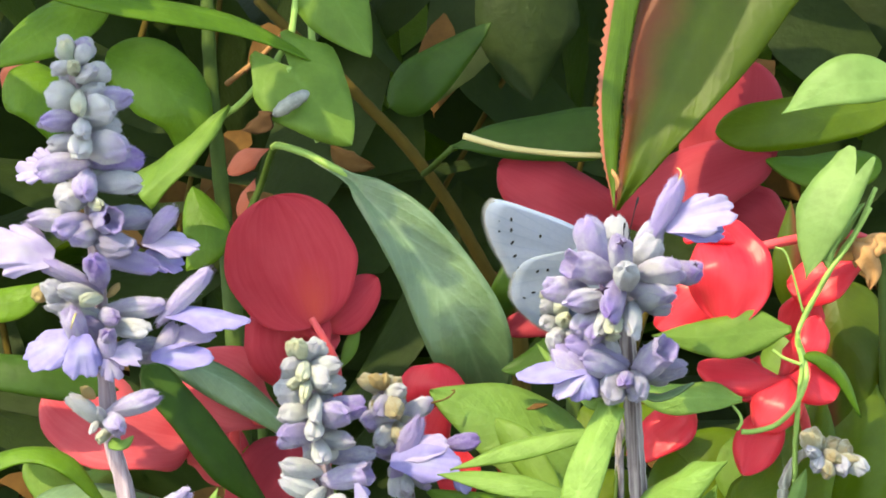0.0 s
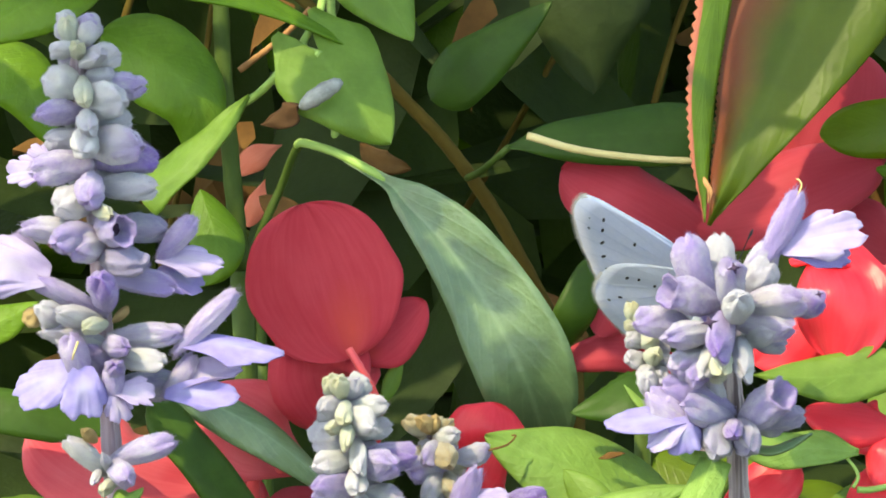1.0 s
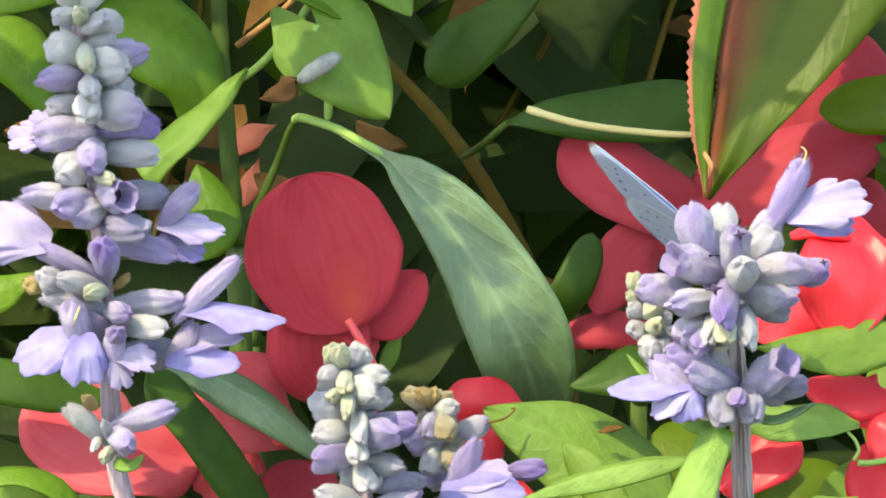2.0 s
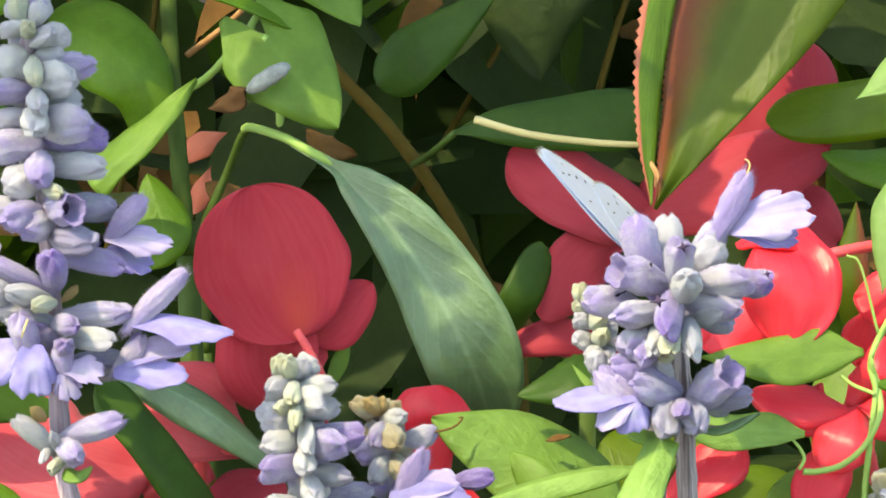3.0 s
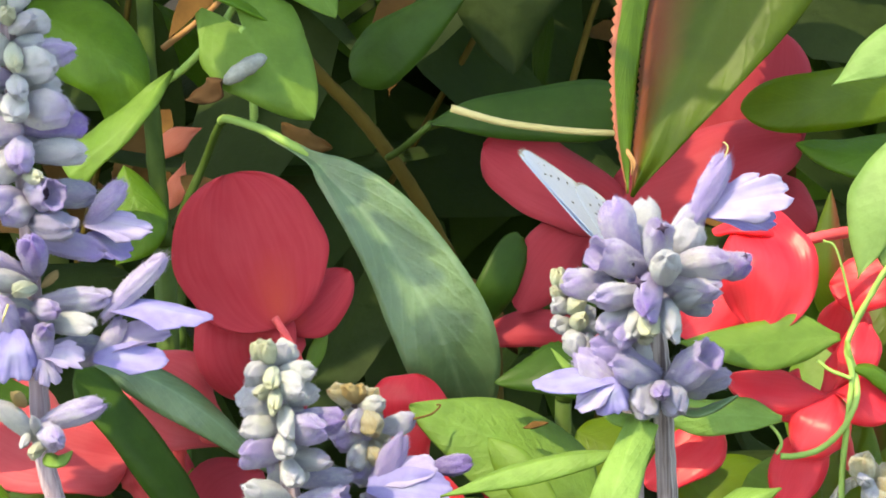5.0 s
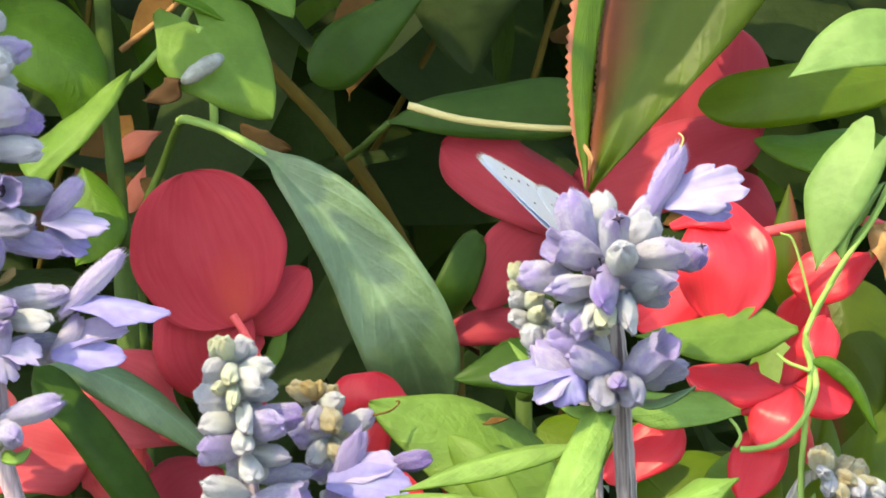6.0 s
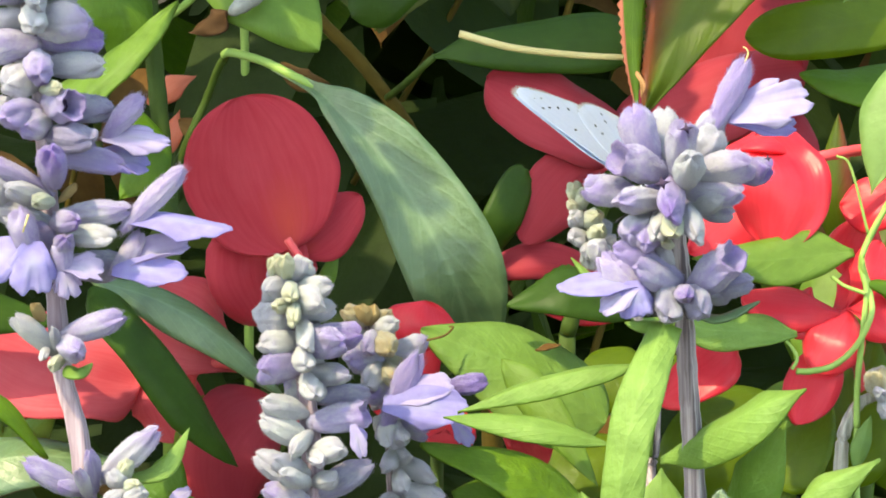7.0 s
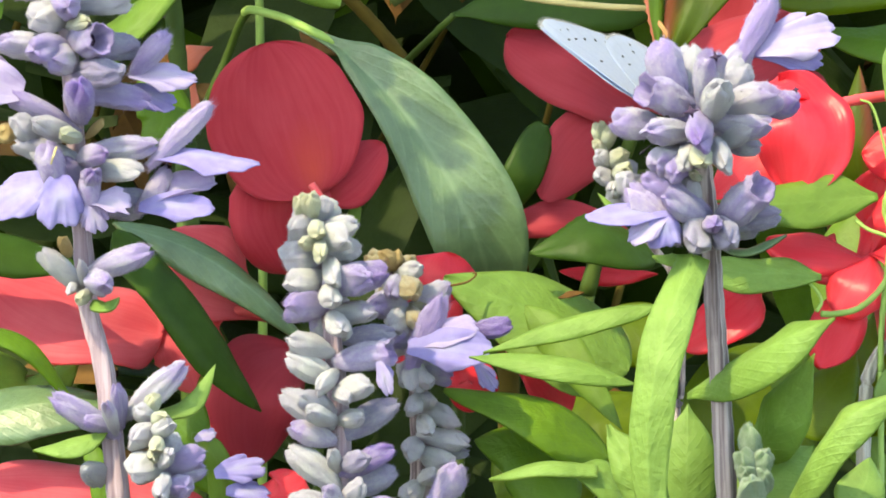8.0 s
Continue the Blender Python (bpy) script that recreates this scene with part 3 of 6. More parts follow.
def lip(owner, points, width, material="corolla", face=(0, 0.5, 0.86), cup=0.25, droop=0.15, frill=0.07, notch=0.16, lobes=0.20):
    """The lower lip of a sage flower: a broad notched middle lobe between two small ones, with a frilled rim."""
    COUNT[0] += 1
    rnd = random.Random(COUNT[0])
    ph = [rnd.uniform(0, 6.28) for _ in range(4)]
    root, tip = Vector(points[0]), Vector(points[-1])
    d = tip - root
    length = d.length
    short = min(1.0, width / length)
    d.normalize()
    side = d.cross(Vector(face)).normalized()
    nor = side.cross(d)
    bm = bmesh.new()
    layer = bm.loops.layers.uv.new("UVMap")
    nr, na, uvs, sheets = 16, 44, {}, []
    for lay in (0.06, -0.06):
        rows = []
        for i in range(nr + 1):
            r = i / nr
            row = []
            for j in range(na + 1):
                a = 2 * j / na - 1
                rim = 1 - short * (notch * math.exp(-(a / 0.10) ** 2) + lobes * math.exp(-((abs(a) - 0.64) / 0.07) ** 2) + 0.20 * max(0, abs(a) - 0.6) / 0.4)
                rim *= 1 + short * (0.10 * noise.noise(Vector((a * 3.5, ph[0], 0))) + 0.05 * noise.noise(Vector((a * 13, ph[1], 2))))
                fan = a * 1.25
                x = 0.16 * a * (1 - r) ** 2 + 0.66 * math.sin(fan) * rim * (r ** 0.8)
                y = r * rim * (0.35 + 0.65 * math.cos(fan))
                z = cup * x * x * 1.6 + 0.10 * math.sin(math.pi * r) - droop * r * r
                z = z * min(length, width) + width * frill * (r ** 2 * math.sin(4.2 * a + ph[2]) + 0.45 * r ** 6 * math.sin(11 * a + ph[3]))
                z += width * 0.06 * noise.noise(Vector((x * 3, y * 3, ph[3])))
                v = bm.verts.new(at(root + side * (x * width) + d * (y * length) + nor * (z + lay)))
                uvs[v] = ((a + 1) / 2, r)
                row.append(v)
            rows.append(row)
        sheets.append(rows)
    up, low = sheets
    for i in range(nr):
        for j in range(na):
            bm.faces.new((up[i][j], up[i + 1][j], up[i + 1][j + 1], up[i][j + 1]))
            bm.faces.new((low[i][j + 1], low[i + 1][j + 1], low[i + 1][j], low[i][j]))
        bm.faces.new((up[i][0], low[i][0], low[i + 1][0], up[i + 1][0]))
        bm.faces.new((up[i + 1][na], low[i + 1][na], low[i][na], up[i][na]))
    for j in range(na):
        bm.faces.new((up[nr][j], low[nr][j], low[nr][j + 1], up[nr][j + 1]))
    for fc in bm.faces:
        for lp in fc.loops:
            lp[layer].uv = uvs[lp.vert]
    return part("corolla_lip", bm, material, owner)


# ---- ground and what grows behind ----
def build_ground():
    bm = bmesh.new()
    radii = [0.0, 0.08, 0.16, 0.25, 0.35, 0.5, 0.8, 1.5, 4, 12, 60, 400, 3000]
    rings = []
    for r in radii:
        if r == 0:
            rings.append([bm.verts.new((0, 0, 0))])
            continue
        rings.append([bm.verts.new((math.cos(a * math.pi / 24) * r, math.sin(a * math.pi / 24) * r, 0.008 * noise.noise(Vector((math.cos(a * math.pi / 24) * r * 14, math.sin(a * math.pi / 24) * r * 14, 0))) if r < 5 else 0)) for a in range(48)])
    for k in range(48):
        bm.faces.new((rings[0][0], rings[1][k], rings[1][(k + 1) % 48]))
    for a, b in zip(rings[1:], rings[2:]):
        for k in range(48):
            bm.faces.new((a[k], b[k], b[(k + 1) % 48], a[(k + 1) % 48]))
    ob = part("ground", bm, "soil", None)
    tagged(ob, "dark damp soil of the flower bed", "ground", kind="structure")


build_ground()


def build_thicket():
    """The dense planting at the back of the bed, too many leaves to count; most take a green darkened for shade."""
    rnd = random.Random(5)
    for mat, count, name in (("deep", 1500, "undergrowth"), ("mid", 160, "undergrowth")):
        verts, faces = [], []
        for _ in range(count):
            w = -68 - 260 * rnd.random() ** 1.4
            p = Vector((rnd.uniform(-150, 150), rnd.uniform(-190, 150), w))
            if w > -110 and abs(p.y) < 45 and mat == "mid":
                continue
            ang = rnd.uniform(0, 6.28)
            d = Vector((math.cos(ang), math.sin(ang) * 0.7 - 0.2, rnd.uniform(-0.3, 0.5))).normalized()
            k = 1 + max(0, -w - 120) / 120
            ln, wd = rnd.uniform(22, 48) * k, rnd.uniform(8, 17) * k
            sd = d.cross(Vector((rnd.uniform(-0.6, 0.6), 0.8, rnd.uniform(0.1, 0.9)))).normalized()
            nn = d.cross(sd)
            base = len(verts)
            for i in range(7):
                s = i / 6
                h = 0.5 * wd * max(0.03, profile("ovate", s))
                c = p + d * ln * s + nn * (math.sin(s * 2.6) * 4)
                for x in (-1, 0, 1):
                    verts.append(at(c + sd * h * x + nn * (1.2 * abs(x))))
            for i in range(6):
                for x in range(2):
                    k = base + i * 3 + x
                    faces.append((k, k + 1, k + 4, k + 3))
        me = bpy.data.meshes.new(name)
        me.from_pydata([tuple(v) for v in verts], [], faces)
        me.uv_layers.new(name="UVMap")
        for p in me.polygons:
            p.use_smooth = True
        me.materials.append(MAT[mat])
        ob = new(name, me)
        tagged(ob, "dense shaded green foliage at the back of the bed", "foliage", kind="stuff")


build_thicket()


def build_litter():
    """Thin stalks and dead leaves caught deep in the planting."""
    rnd = random.Random(8)
    for mat, count, name, label in (("brown", 60, "dead_leaves", "brown dead leaves caught deep in the planting"), ("brown_stem", 12, "thin_stalks", "thin olive-brown stalks deep in the planting")):
        bm = bmesh.new()
        for _ in range(count):
            p = Vector((rnd.uniform(-75, 75), rnd.uniform(-60, 50), rnd.uniform(-58, -105)))
            a = rnd.uniform(0.9, 2.2) if name == "thin_stalks" else rnd.uniform(0, 6.28)
            d = Vector((math.cos(a), math.sin(a), rnd.uniform(-0.3, 0.3)))
            if name == "thin_stalks":
                ln = rnd.uniform(30, 70)
                pts = curve([p, p + d * ln * 0.5 + Vector((rnd.uniform(-4, 4), 0, 0)), p + d * ln], 8)
                tube_mesh(bm, [at(q) for q in pts], [0.0001 * rnd.uniform(3, 7)] * 9, 6)
            else:
                ln = rnd.uniform(6, 15)
                sd = d.cross(Vector((rnd.uniform(-0.5, 0.5), 0.5, 0.8))).normalized()
                rows = []
                for i in range(6):
                    s = i / 5
                    h = ln * 0.22 * profile("ovate", s) + 0.05
                    c = p + d * ln * s + Vector((0, math.sin(s * 3) * 1.5, 0))
                    rows.append([bm.verts.new(at(c + sd * h * x + Vector((0, 0.8 * abs(x), 0)))) for x in (-1, 0, 1)])
                for r, q in zip(rows, rows[1:]):
                    for x in (0, 1):
                        bm.faces.new((r[x], r[x + 1], q[x + 1], q[x]))
        tagged(part(name, bm, mat, None), label, "leaf litter" if name == "dead_leaves" else "stalks", kind="stuff")


build_litter()


def build_unseen_canopy():
    """Unseen leafy branch above the view, added to shade the bed's back in dapples."""
    rnd = random.Random(11)
    owner = thing("shade_casting_branch", "unseen leafy branch added to shade the back of the bed", "branch")
    rail = [(-150, 70, -60), (-100, 72, -10), (-30, 72, 20), (2, 71, 44)]
    stem(owner, rail, 1.4, 0.7, "brown_stem", "branch")
    rooted(owner, rail[0], 1.4, 2.2, "brown_stem", "branch")
    zones = [(96, (-142, 38), (-98, 3), 1.0), (5, (-87, -58), (9, 23), 0.8), (26, (-66, -52), (47, 63), 1.0), (30, (-34, -8), (10, 28), 1.0)]
    for count, us, ws, slim in zones:
        for _ in range(count):
            p = Vector((rnd.uniform(*us), rnd.uniform(63, 71), rnd.uniform(*ws)))
            a = rnd.uniform(-0.9, 0.9) + (math.pi if rnd.random() < 0.4 else 0)
            d = Vector((math.cos(a), rnd.uniform(-0.2, 0.15), math.sin(a) * 0.6))
            ln = rnd.uniform(14, 22)
            leaf(owner, [p - d * ln * 0.5, p + Vector((0, 1.0, 0)), p + d * ln * 0.5], rnd.uniform(7, 12) * slim, "ovate", "mid", (rnd.uniform(-0.3, 0.1), 0.7, 0.6), rib=False, nl=10, nw=4)
    # unseen slim leaves that lay shade on the long leaf and other chosen spots
    shade = [([(-9.83, 12.56, -24), (-6.91, 10.39, -23), (-3.42, 8.17, -22)], 7.0), ([(-11.26, 8.19, -23), (-7.19, 7.59, -22), (-3.71, 6.43, -22)], 6.0), ([(-17.52, 20.11, -23), (-13.45, 18.34, -23), (-8.74, 14.52, -23)], 5.5), ([(42.6, 43.48, -11), (32.9, 27.59, -9), (26.0, 12.73, -8)], 9.5), ([(35.5, 40.0, -11), (30.0, 28.0, -9), (26.0, 13.0, -8)], 6.5), ([(5.5, 14.81, -11), (15.51, 13.17, -11), (24.53, 12.15, -11)], 5.0), ([(9.11, 11.16, -27), (17.29, 7.07, -27), (25.5, 4.15, -28)], 11.0), ([(13.2, -5.78, -27), (17.87, -0.52, -27), (23.16, 2.4, -28)], 7.0), ([(-35.87, 24.59, -26), (-30.78, 21.08, -26), (-27.82, 13.51, -26)], 7.0), ([(-16.77, 24.19, -23), (-14.08, 21.42, -23), (-11.38, 20.01, -23)], 4.0), ([(-7.77, 6.43, -22), (-3.99, -1.1, -21), (-0.52, -8.04, -21)], 3.6), ([(-0.52, -6.89, -21), (2.67, -11.53, -22), (5.29, -20.29, -24)], 4.5),
             ([(-0.81, 3.24, -21), (2.66, 0.93, -21), (6.71, -0.81, -21)], 1.8), ([(5.56, -9.22, -22), (8.46, -9.22, -22), (11.07, -8.64, -22)], 2.2)]
    shade += [([(-4.26, 18.06, -36), (1.73, 22.77, -36), (8.92, 27.47, -36)], 10.0), ([(-38.36, 26.37, -27), (-31.51, 24.88, -27), (-23.67, 20.63, -27)], 8.0), ([(-10.61, 12.35, -24), (-4.06, 9.79, -23), (0.30, 7.61, -21)], 5.0), ([(11.17, 9.83, -27), (17.00, 5.45, -27), (22.83, 1.08, -27)], 9.0), ([(-9.52, 11.38, -23), (-5.44, 8.74, -21), (-1.50, 6.70, -20)], 7.5), ([(-4.86, 5.27, -21), (-2.25, 0.06, -20), (0.64, -6.88, -20), (2.37, -12.67, -21)], 5.8), ([(-0.52, 0.64, -20), (3.24, -1.21, -20), (6.99, -2.25, -20)], 2.6), ([(4.68, -6.59, -20), (6.71, -10.94, -21), (8.19, -15.04, -23)], 5.6)]
    for pts, wd in shade:
        pts = [(u + SUN.x / SUN.y * (66 - v), 66 - k * 0.4, w + SUN.z / SUN.y * (66 - v)) for k, (u, v, w) in enumerate(pts)]
        leaf(owner, pts, wd, "lance", "deep", (0.0, 0.7, 0.6), rib=False, nl=10, nw=4)


build_unseen_canopy()

# ---- the tall leafy plant behind ----
T = thing("leafy_plant", "tall green plant with long lance-shaped leaves, partly shaded", "plant")
stem(T, [(-25.25, 34.88, -32), (-24.95, 23.85, -32), (-24.05, 11.43, -32), (-23.13, 1.06, -33)], 0.85, 1.0, "green_stem")
rooted(T, (-23.13, 1.06, -33), 1.2, 1.6, "green_stem")
leaf(T, [(-11.93, 12.40, -25), (-7.46, 9.86, -23), (-5.44, 7.70, -21), (-1.39, 3.41, -20), (2.08, -1.56, -20), (4.51, -6.01, -20), (6.54, -10.36, -21), (8.02, -14.77, -24), (9.01, -18.95, -28)], 10, "blade", "long", (-0.20, 0.38, 0.90), edges=([0.40, 0.8, 2.6, 4.2, 5.2, 5.7, 5.3, 3.6, 0.4], [0.40, 0.7, 1.5, 3.0, 3.8, 4.3, 4.5, 3.4, 0.4]), cup=-0.05, fold=-0.16, nl=52, nw=12, wave=0.03, label="long grey-green leaf with dappled sun")
stem(T, [(-7.71, 10.36, -23.6), (-9.70, 11.41, -24), (-12.81, 13.06, -25), (-16.17, 14.12, -26), (-17.02, 13.96, -27)], 0.50, 0.45, "vine_stem", "petiole")
stem(T, [(-16.65, 14.07, -26.6), (-17.56, 12.76, -29), (-18.79, 9.86, -32), (-20.43, 6.33, -33), (-22.00, 2.79, -34)], 0.42, 0.5, "green_stem", "petiole")
leaf(T, [(-32.27, 7.95, -18), (-26.66, 13.00, -17), (-21.66, 19.04, -20)], 6, "blade", "bright", (-0.2, 0.5, 0.8), edges=([5.0, 4.2, 2.8, 1.5, 0.05], [1.5, 1.4, 1.3, 1.0, 0.05]), wave=0.08, fold=0.15, nl=30)
leaf(T, [(-37.1, 25.69, -28), (-30.76, 22.45, -26), (-27.41, 17.6, -26), (-27.69, 11.46, -28)], 9.49, "ovate", "mid", (0.1, 0.2, 0.95))
leaf(T, [(-45.89, 33.33, -16), (-31.88, 31.25, -18), (-20.7, 28.99, -22), (-9.83, 23.18, -26)], 4.75, "lance", "mid", (-0.1, 0.75, 0.6))
leaf(T, [(-35.88, 32.4, -24), (-42.56, 29.39, -22), (-52.24, 23.77, -22)], 7.59, "lance", "mid", (0.1, 0.6, 0.75))
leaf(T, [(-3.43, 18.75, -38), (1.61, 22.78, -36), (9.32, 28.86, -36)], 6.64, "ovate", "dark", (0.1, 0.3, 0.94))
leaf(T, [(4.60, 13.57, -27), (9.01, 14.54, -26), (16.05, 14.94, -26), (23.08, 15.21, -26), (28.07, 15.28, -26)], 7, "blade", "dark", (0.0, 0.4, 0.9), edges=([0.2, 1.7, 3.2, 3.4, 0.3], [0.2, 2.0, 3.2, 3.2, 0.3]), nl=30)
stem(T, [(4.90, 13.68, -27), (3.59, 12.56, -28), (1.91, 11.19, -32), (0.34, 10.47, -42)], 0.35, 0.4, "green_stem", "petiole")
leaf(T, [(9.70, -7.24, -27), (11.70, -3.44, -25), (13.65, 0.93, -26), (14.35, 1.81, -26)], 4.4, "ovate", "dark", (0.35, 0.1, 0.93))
leaf(T, [(-27.22, 9.4, -30), (-25.42, 3.19, -28), (-27.9, -0.88, -28)], 5.70, "lance", "mid")
leaf(T, [(-49.67, 23.60, -32), (-45.42, 20.60, -30), (-42.43, 13.87, -31)], 8, "ovate", "mid", (0.1, 0.4, 0.9))
leaf(T, [(-11.47, 35.85, -28), (-8.74, 30.98, -27), (-5.07, 24.62, -27)], 9.49, "ovate", "bright", (0.1, 0.4, 0.9))

# back leaf in the shade-darkened green
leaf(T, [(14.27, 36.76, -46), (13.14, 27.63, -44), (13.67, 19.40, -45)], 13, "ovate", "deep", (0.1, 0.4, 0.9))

V2 = thing("climbing_weed", "climbing weed with a bright arrow-shaped leaf in dappled sun", "weed")
leaf(V2, [(-14.47, 23.15, -24), (-11.39, 19.33, -23), (-7.25, 13.95, -23)], 12.15, "arrow", "bright", (0.1, 0.35, 0.93), cup=0.15)
stem(V2, [(-14.47, 23.15, -24), (-16.32, 24.25, -26), (-14.62, 27.66, -27), (-13.83, 33.81, -27)], 0.45, 0.4, "vine_stem")
stem(V2, [(-13.83, 33.81, -27), (-15.1, 41.42, -60)], 0.45, 0.4, "vine_stem")
rooted(V2, (-15.1, 41.42, -60), 0.45, 0.8, "vine_stem")
stem(V2, [(-16.32, 24.25, -26), (-20.68, 19.57, -28), (-24.51, 17.29, -32)], 0.45, 0.4, "vine_stem", "tendril")

HU = thing("dry_husk", "pale papery husk stuck to a green leaf", "husk")
husk = bmesh.new()
tube_mesh(husk, [at(q) for q in curve([(-16.44, 17.71, -21), (-15.38, 18.45, -20.5), (-13.65, 19.55, -20.5), (-12.28, 20.33, -21.5)], 8)], [0.001 * r for r in (0.25, 0.60, 0.68, 0.86, 0.80, 0.92, 0.80, 0.74, 0.35)], 12, 0.08, True)
part("husk", husk, "white_dry", HU)
HB = thing("withered_scrap", "curled dark brown withered leaf scrap", "leaf litter")
leaf(HB, [(-16.55, 17.88, -21), (-18.2, 16.87, -22), (-20.58, 16.05, -24)], 2.58, "lance", "dark_scrap", (0.1, 0.3, 0.9), wave=0.3, rib=False)
SC = thing("leaf_scrap", "tiny brown scrap lying on a round green leaf", "leaf litter")
leaf(SC, [(13.92, -17.6, -6.8), (15.16, -17.26, -6.5), (16.53, -17.09, -6.8)], 0.67, "lance", "brown", (0.1, 0.4, 0.9), wave=0.2, rib=False)
OS = thing("dry_stalk", "orange-brown dry stalk among leaves", "stalk")
stem(OS, [(-15.84, 28.22, -34), (-18.31, 25.71, -34), (-20.41, 23.95, -34), (-23.31, 21.81, -35)], 0.28, 0.36, "rusty", "stalk")
leaf(OS, [(-10.96, 14.06, -40), (-8.57, 12.25, -39), (-5.6, 11.38, -40)], 2.80, "lance", "brown", (0.0, 0.4, 0.9), wave=0.15)
leaf(OS, [(-21.88, 8.48, -46), (-18.84, 6.66, -45), (-17.07, 2.46, -46)], 3.36, "lance", "brown", (0.0, 0.4, 0.9), wave=0.15)

D = thing("old_stem", "bare olive-brown old stem leaning in shade", "stem")
stem(D, [(-20.52, 32.63, -50), (-15.78, 28.09, -47), (-10.17, 22.84, -46), (-6.37, 18.78, -46), (-2.92, 15.15, -46), (0.17, 11.24, -46), (3.20, 6.70, -47), (6.57, 0.47, -48), (10.57, -7.35, -50)], 0.62, 0.85, "brown_stem")
rooted(D, (11.25, -4.78, -50), 1.15, 1.5, "brown_stem")

# ---- rose begonias ----
def begonia(label):
    return thing("begonia", label, "begonia", "begonias in the bed")


G1 = begonia("rose-pink begonia flower with a round veined petal")
st = stem(G1, [(-10.90, -6.46, -2), (-9.66, -8.48, -1.5), (-8.33, -11.31, -3), (-8.14, -14.64, -6), (-9.20, -19.26, -9), (-10.14, -25.01, -11)], 0.40, 0.55, "red_stalk", "flower_stalk")
rooted(G1, (-10.14, -25.01, -11), 0.55, 1.2, "green_stem", drift=(-4, 45))
petal(st, [(-10.82, -7.50, -4), (-13.42, 0.06, -4.5), (-15.55, 7.95, -4)], 15.4, "rose", (-0.05, 0.15, 0.98), "round", cup=0.04, wave=0.035, frill=0.02, ragged=0.02, nl=44, nw=24)
petal(st, [(-11.10, -8.15, -7), (-8.14, -6.05, -6), (-3.52, -1.87, -8)], 6.2, "rose", (0.25, 0.35, 0.9), "petal", cup=0.2)
petal(st, [(-10.4, -5.03, -6), (-13.5, -8.42, -5.5), (-12.16, -14.71, -9)], 11.20, "rose", (0.0, 0.55, 0.8), "round")

G2 = begonia("coral-pink begonia flowers low in the bed, in dappled sun")
st = stem(G2, [(-15, -18.97, -9), (-17.81, -18.54, -8), (-20.68, -19.82, -9), (-20.2, -26.19, -12)], 0.6, 0.7, "red_stalk", "flower_stalk")
rooted(G2, (-20.2, -26.19, -12), 0.8, 1.2, "green_stem", drift=(-4, 45))
petal(st, [(-25.91, -20.49, -12), (-34.31, -18.69, -9), (-43.53, -14.76, -11)], 12.88, "coral", (0.0, 0.6, 0.8), "round", nl=26)
petal(st, [(-14.45, -19.57, -10), (-20.08, -15.54, -8), (-26.11, -11.32, -10)], 10.64, "coral", (-0.2, 0.5, 0.85), "petal")
petal(st, [(-12.52, -22.15, -14), (-16.64, -26.97, -10), (-17.24, -34.25, -12)], 10.64, "pink", (0.2, 0.2, 0.95), "round")
petal(st, [(-21.87, -38.39, -8), (-32.01, -36.09, -7), (-44.43, -35.36, -8)], 7.28, "coral", (0.0, 0.7, 0.7), "round")
petal(st, [(-17.94, -38.52, -6), (-14.33, -37.56, -3), (-11.76, -35.85, -4)], 6.72, "red", (0.0, 0.5, 0.86), "round")
petal(st, [(-26.14, -18.42, -13), (-23.16, -21.89, -12), (-22.21, -26.46, -13)], 7.5, "coral", (-0.1, 0.5, 0.86), "round")

G3 = begonia("rose begonia flowers behind, coloured darker for shade")
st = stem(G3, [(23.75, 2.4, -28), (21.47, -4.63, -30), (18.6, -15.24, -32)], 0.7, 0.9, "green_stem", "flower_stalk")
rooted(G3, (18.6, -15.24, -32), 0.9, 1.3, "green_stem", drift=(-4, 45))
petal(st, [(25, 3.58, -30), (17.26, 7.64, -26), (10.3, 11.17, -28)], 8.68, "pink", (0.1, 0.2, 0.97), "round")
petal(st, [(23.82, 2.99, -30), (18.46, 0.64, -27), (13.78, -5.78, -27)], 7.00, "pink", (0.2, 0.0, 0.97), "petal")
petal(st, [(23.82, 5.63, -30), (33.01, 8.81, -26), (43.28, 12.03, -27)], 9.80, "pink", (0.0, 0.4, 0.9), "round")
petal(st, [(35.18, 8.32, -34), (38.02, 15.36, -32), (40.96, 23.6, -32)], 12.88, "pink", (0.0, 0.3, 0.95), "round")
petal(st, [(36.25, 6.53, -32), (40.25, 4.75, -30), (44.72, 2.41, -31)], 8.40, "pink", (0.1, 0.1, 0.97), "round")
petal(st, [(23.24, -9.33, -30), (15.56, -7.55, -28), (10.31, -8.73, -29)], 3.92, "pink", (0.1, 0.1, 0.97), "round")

G4 = begonia("bright red begonia flower with a red stalk, in full sun")
st = stem(G4, [(40.62, 0.86, 0), (43.16, 1.4, 0), (46.33, 1.95, -1), (51.48, 2.48, -2), (56.14, 1.05, -4)], 0.55, 0.6, "red_stalk", "flower_stalk")
rooted(G4, (56.14, 1.05, -4), 0.7, 1.2, "green_stem", drift=(-4, 45))
petal(st, [(35.9, 3, -1), (37.94, -1.11, 2.5), (37.11, -7.83, 1)], 10.36, "red", (-0.05, 0.5, 0.86), "round", cup=0.12, wave=0.18, frill=0.05, nl=28, nw=14)
petal(st, [(38.57, 0.64, -4), (34.47, -4.43, -2), (29.42, -8.06, -4)], 6.72, "red", (-0.2, 0.3, 0.93), "petal")
petal(st, [(40.79, 1.18, -3), (37.26, 3.14, 0), (32.83, 2.08, -2)], 3.36, "red", (0.0, 0.7, 0.7), "round")
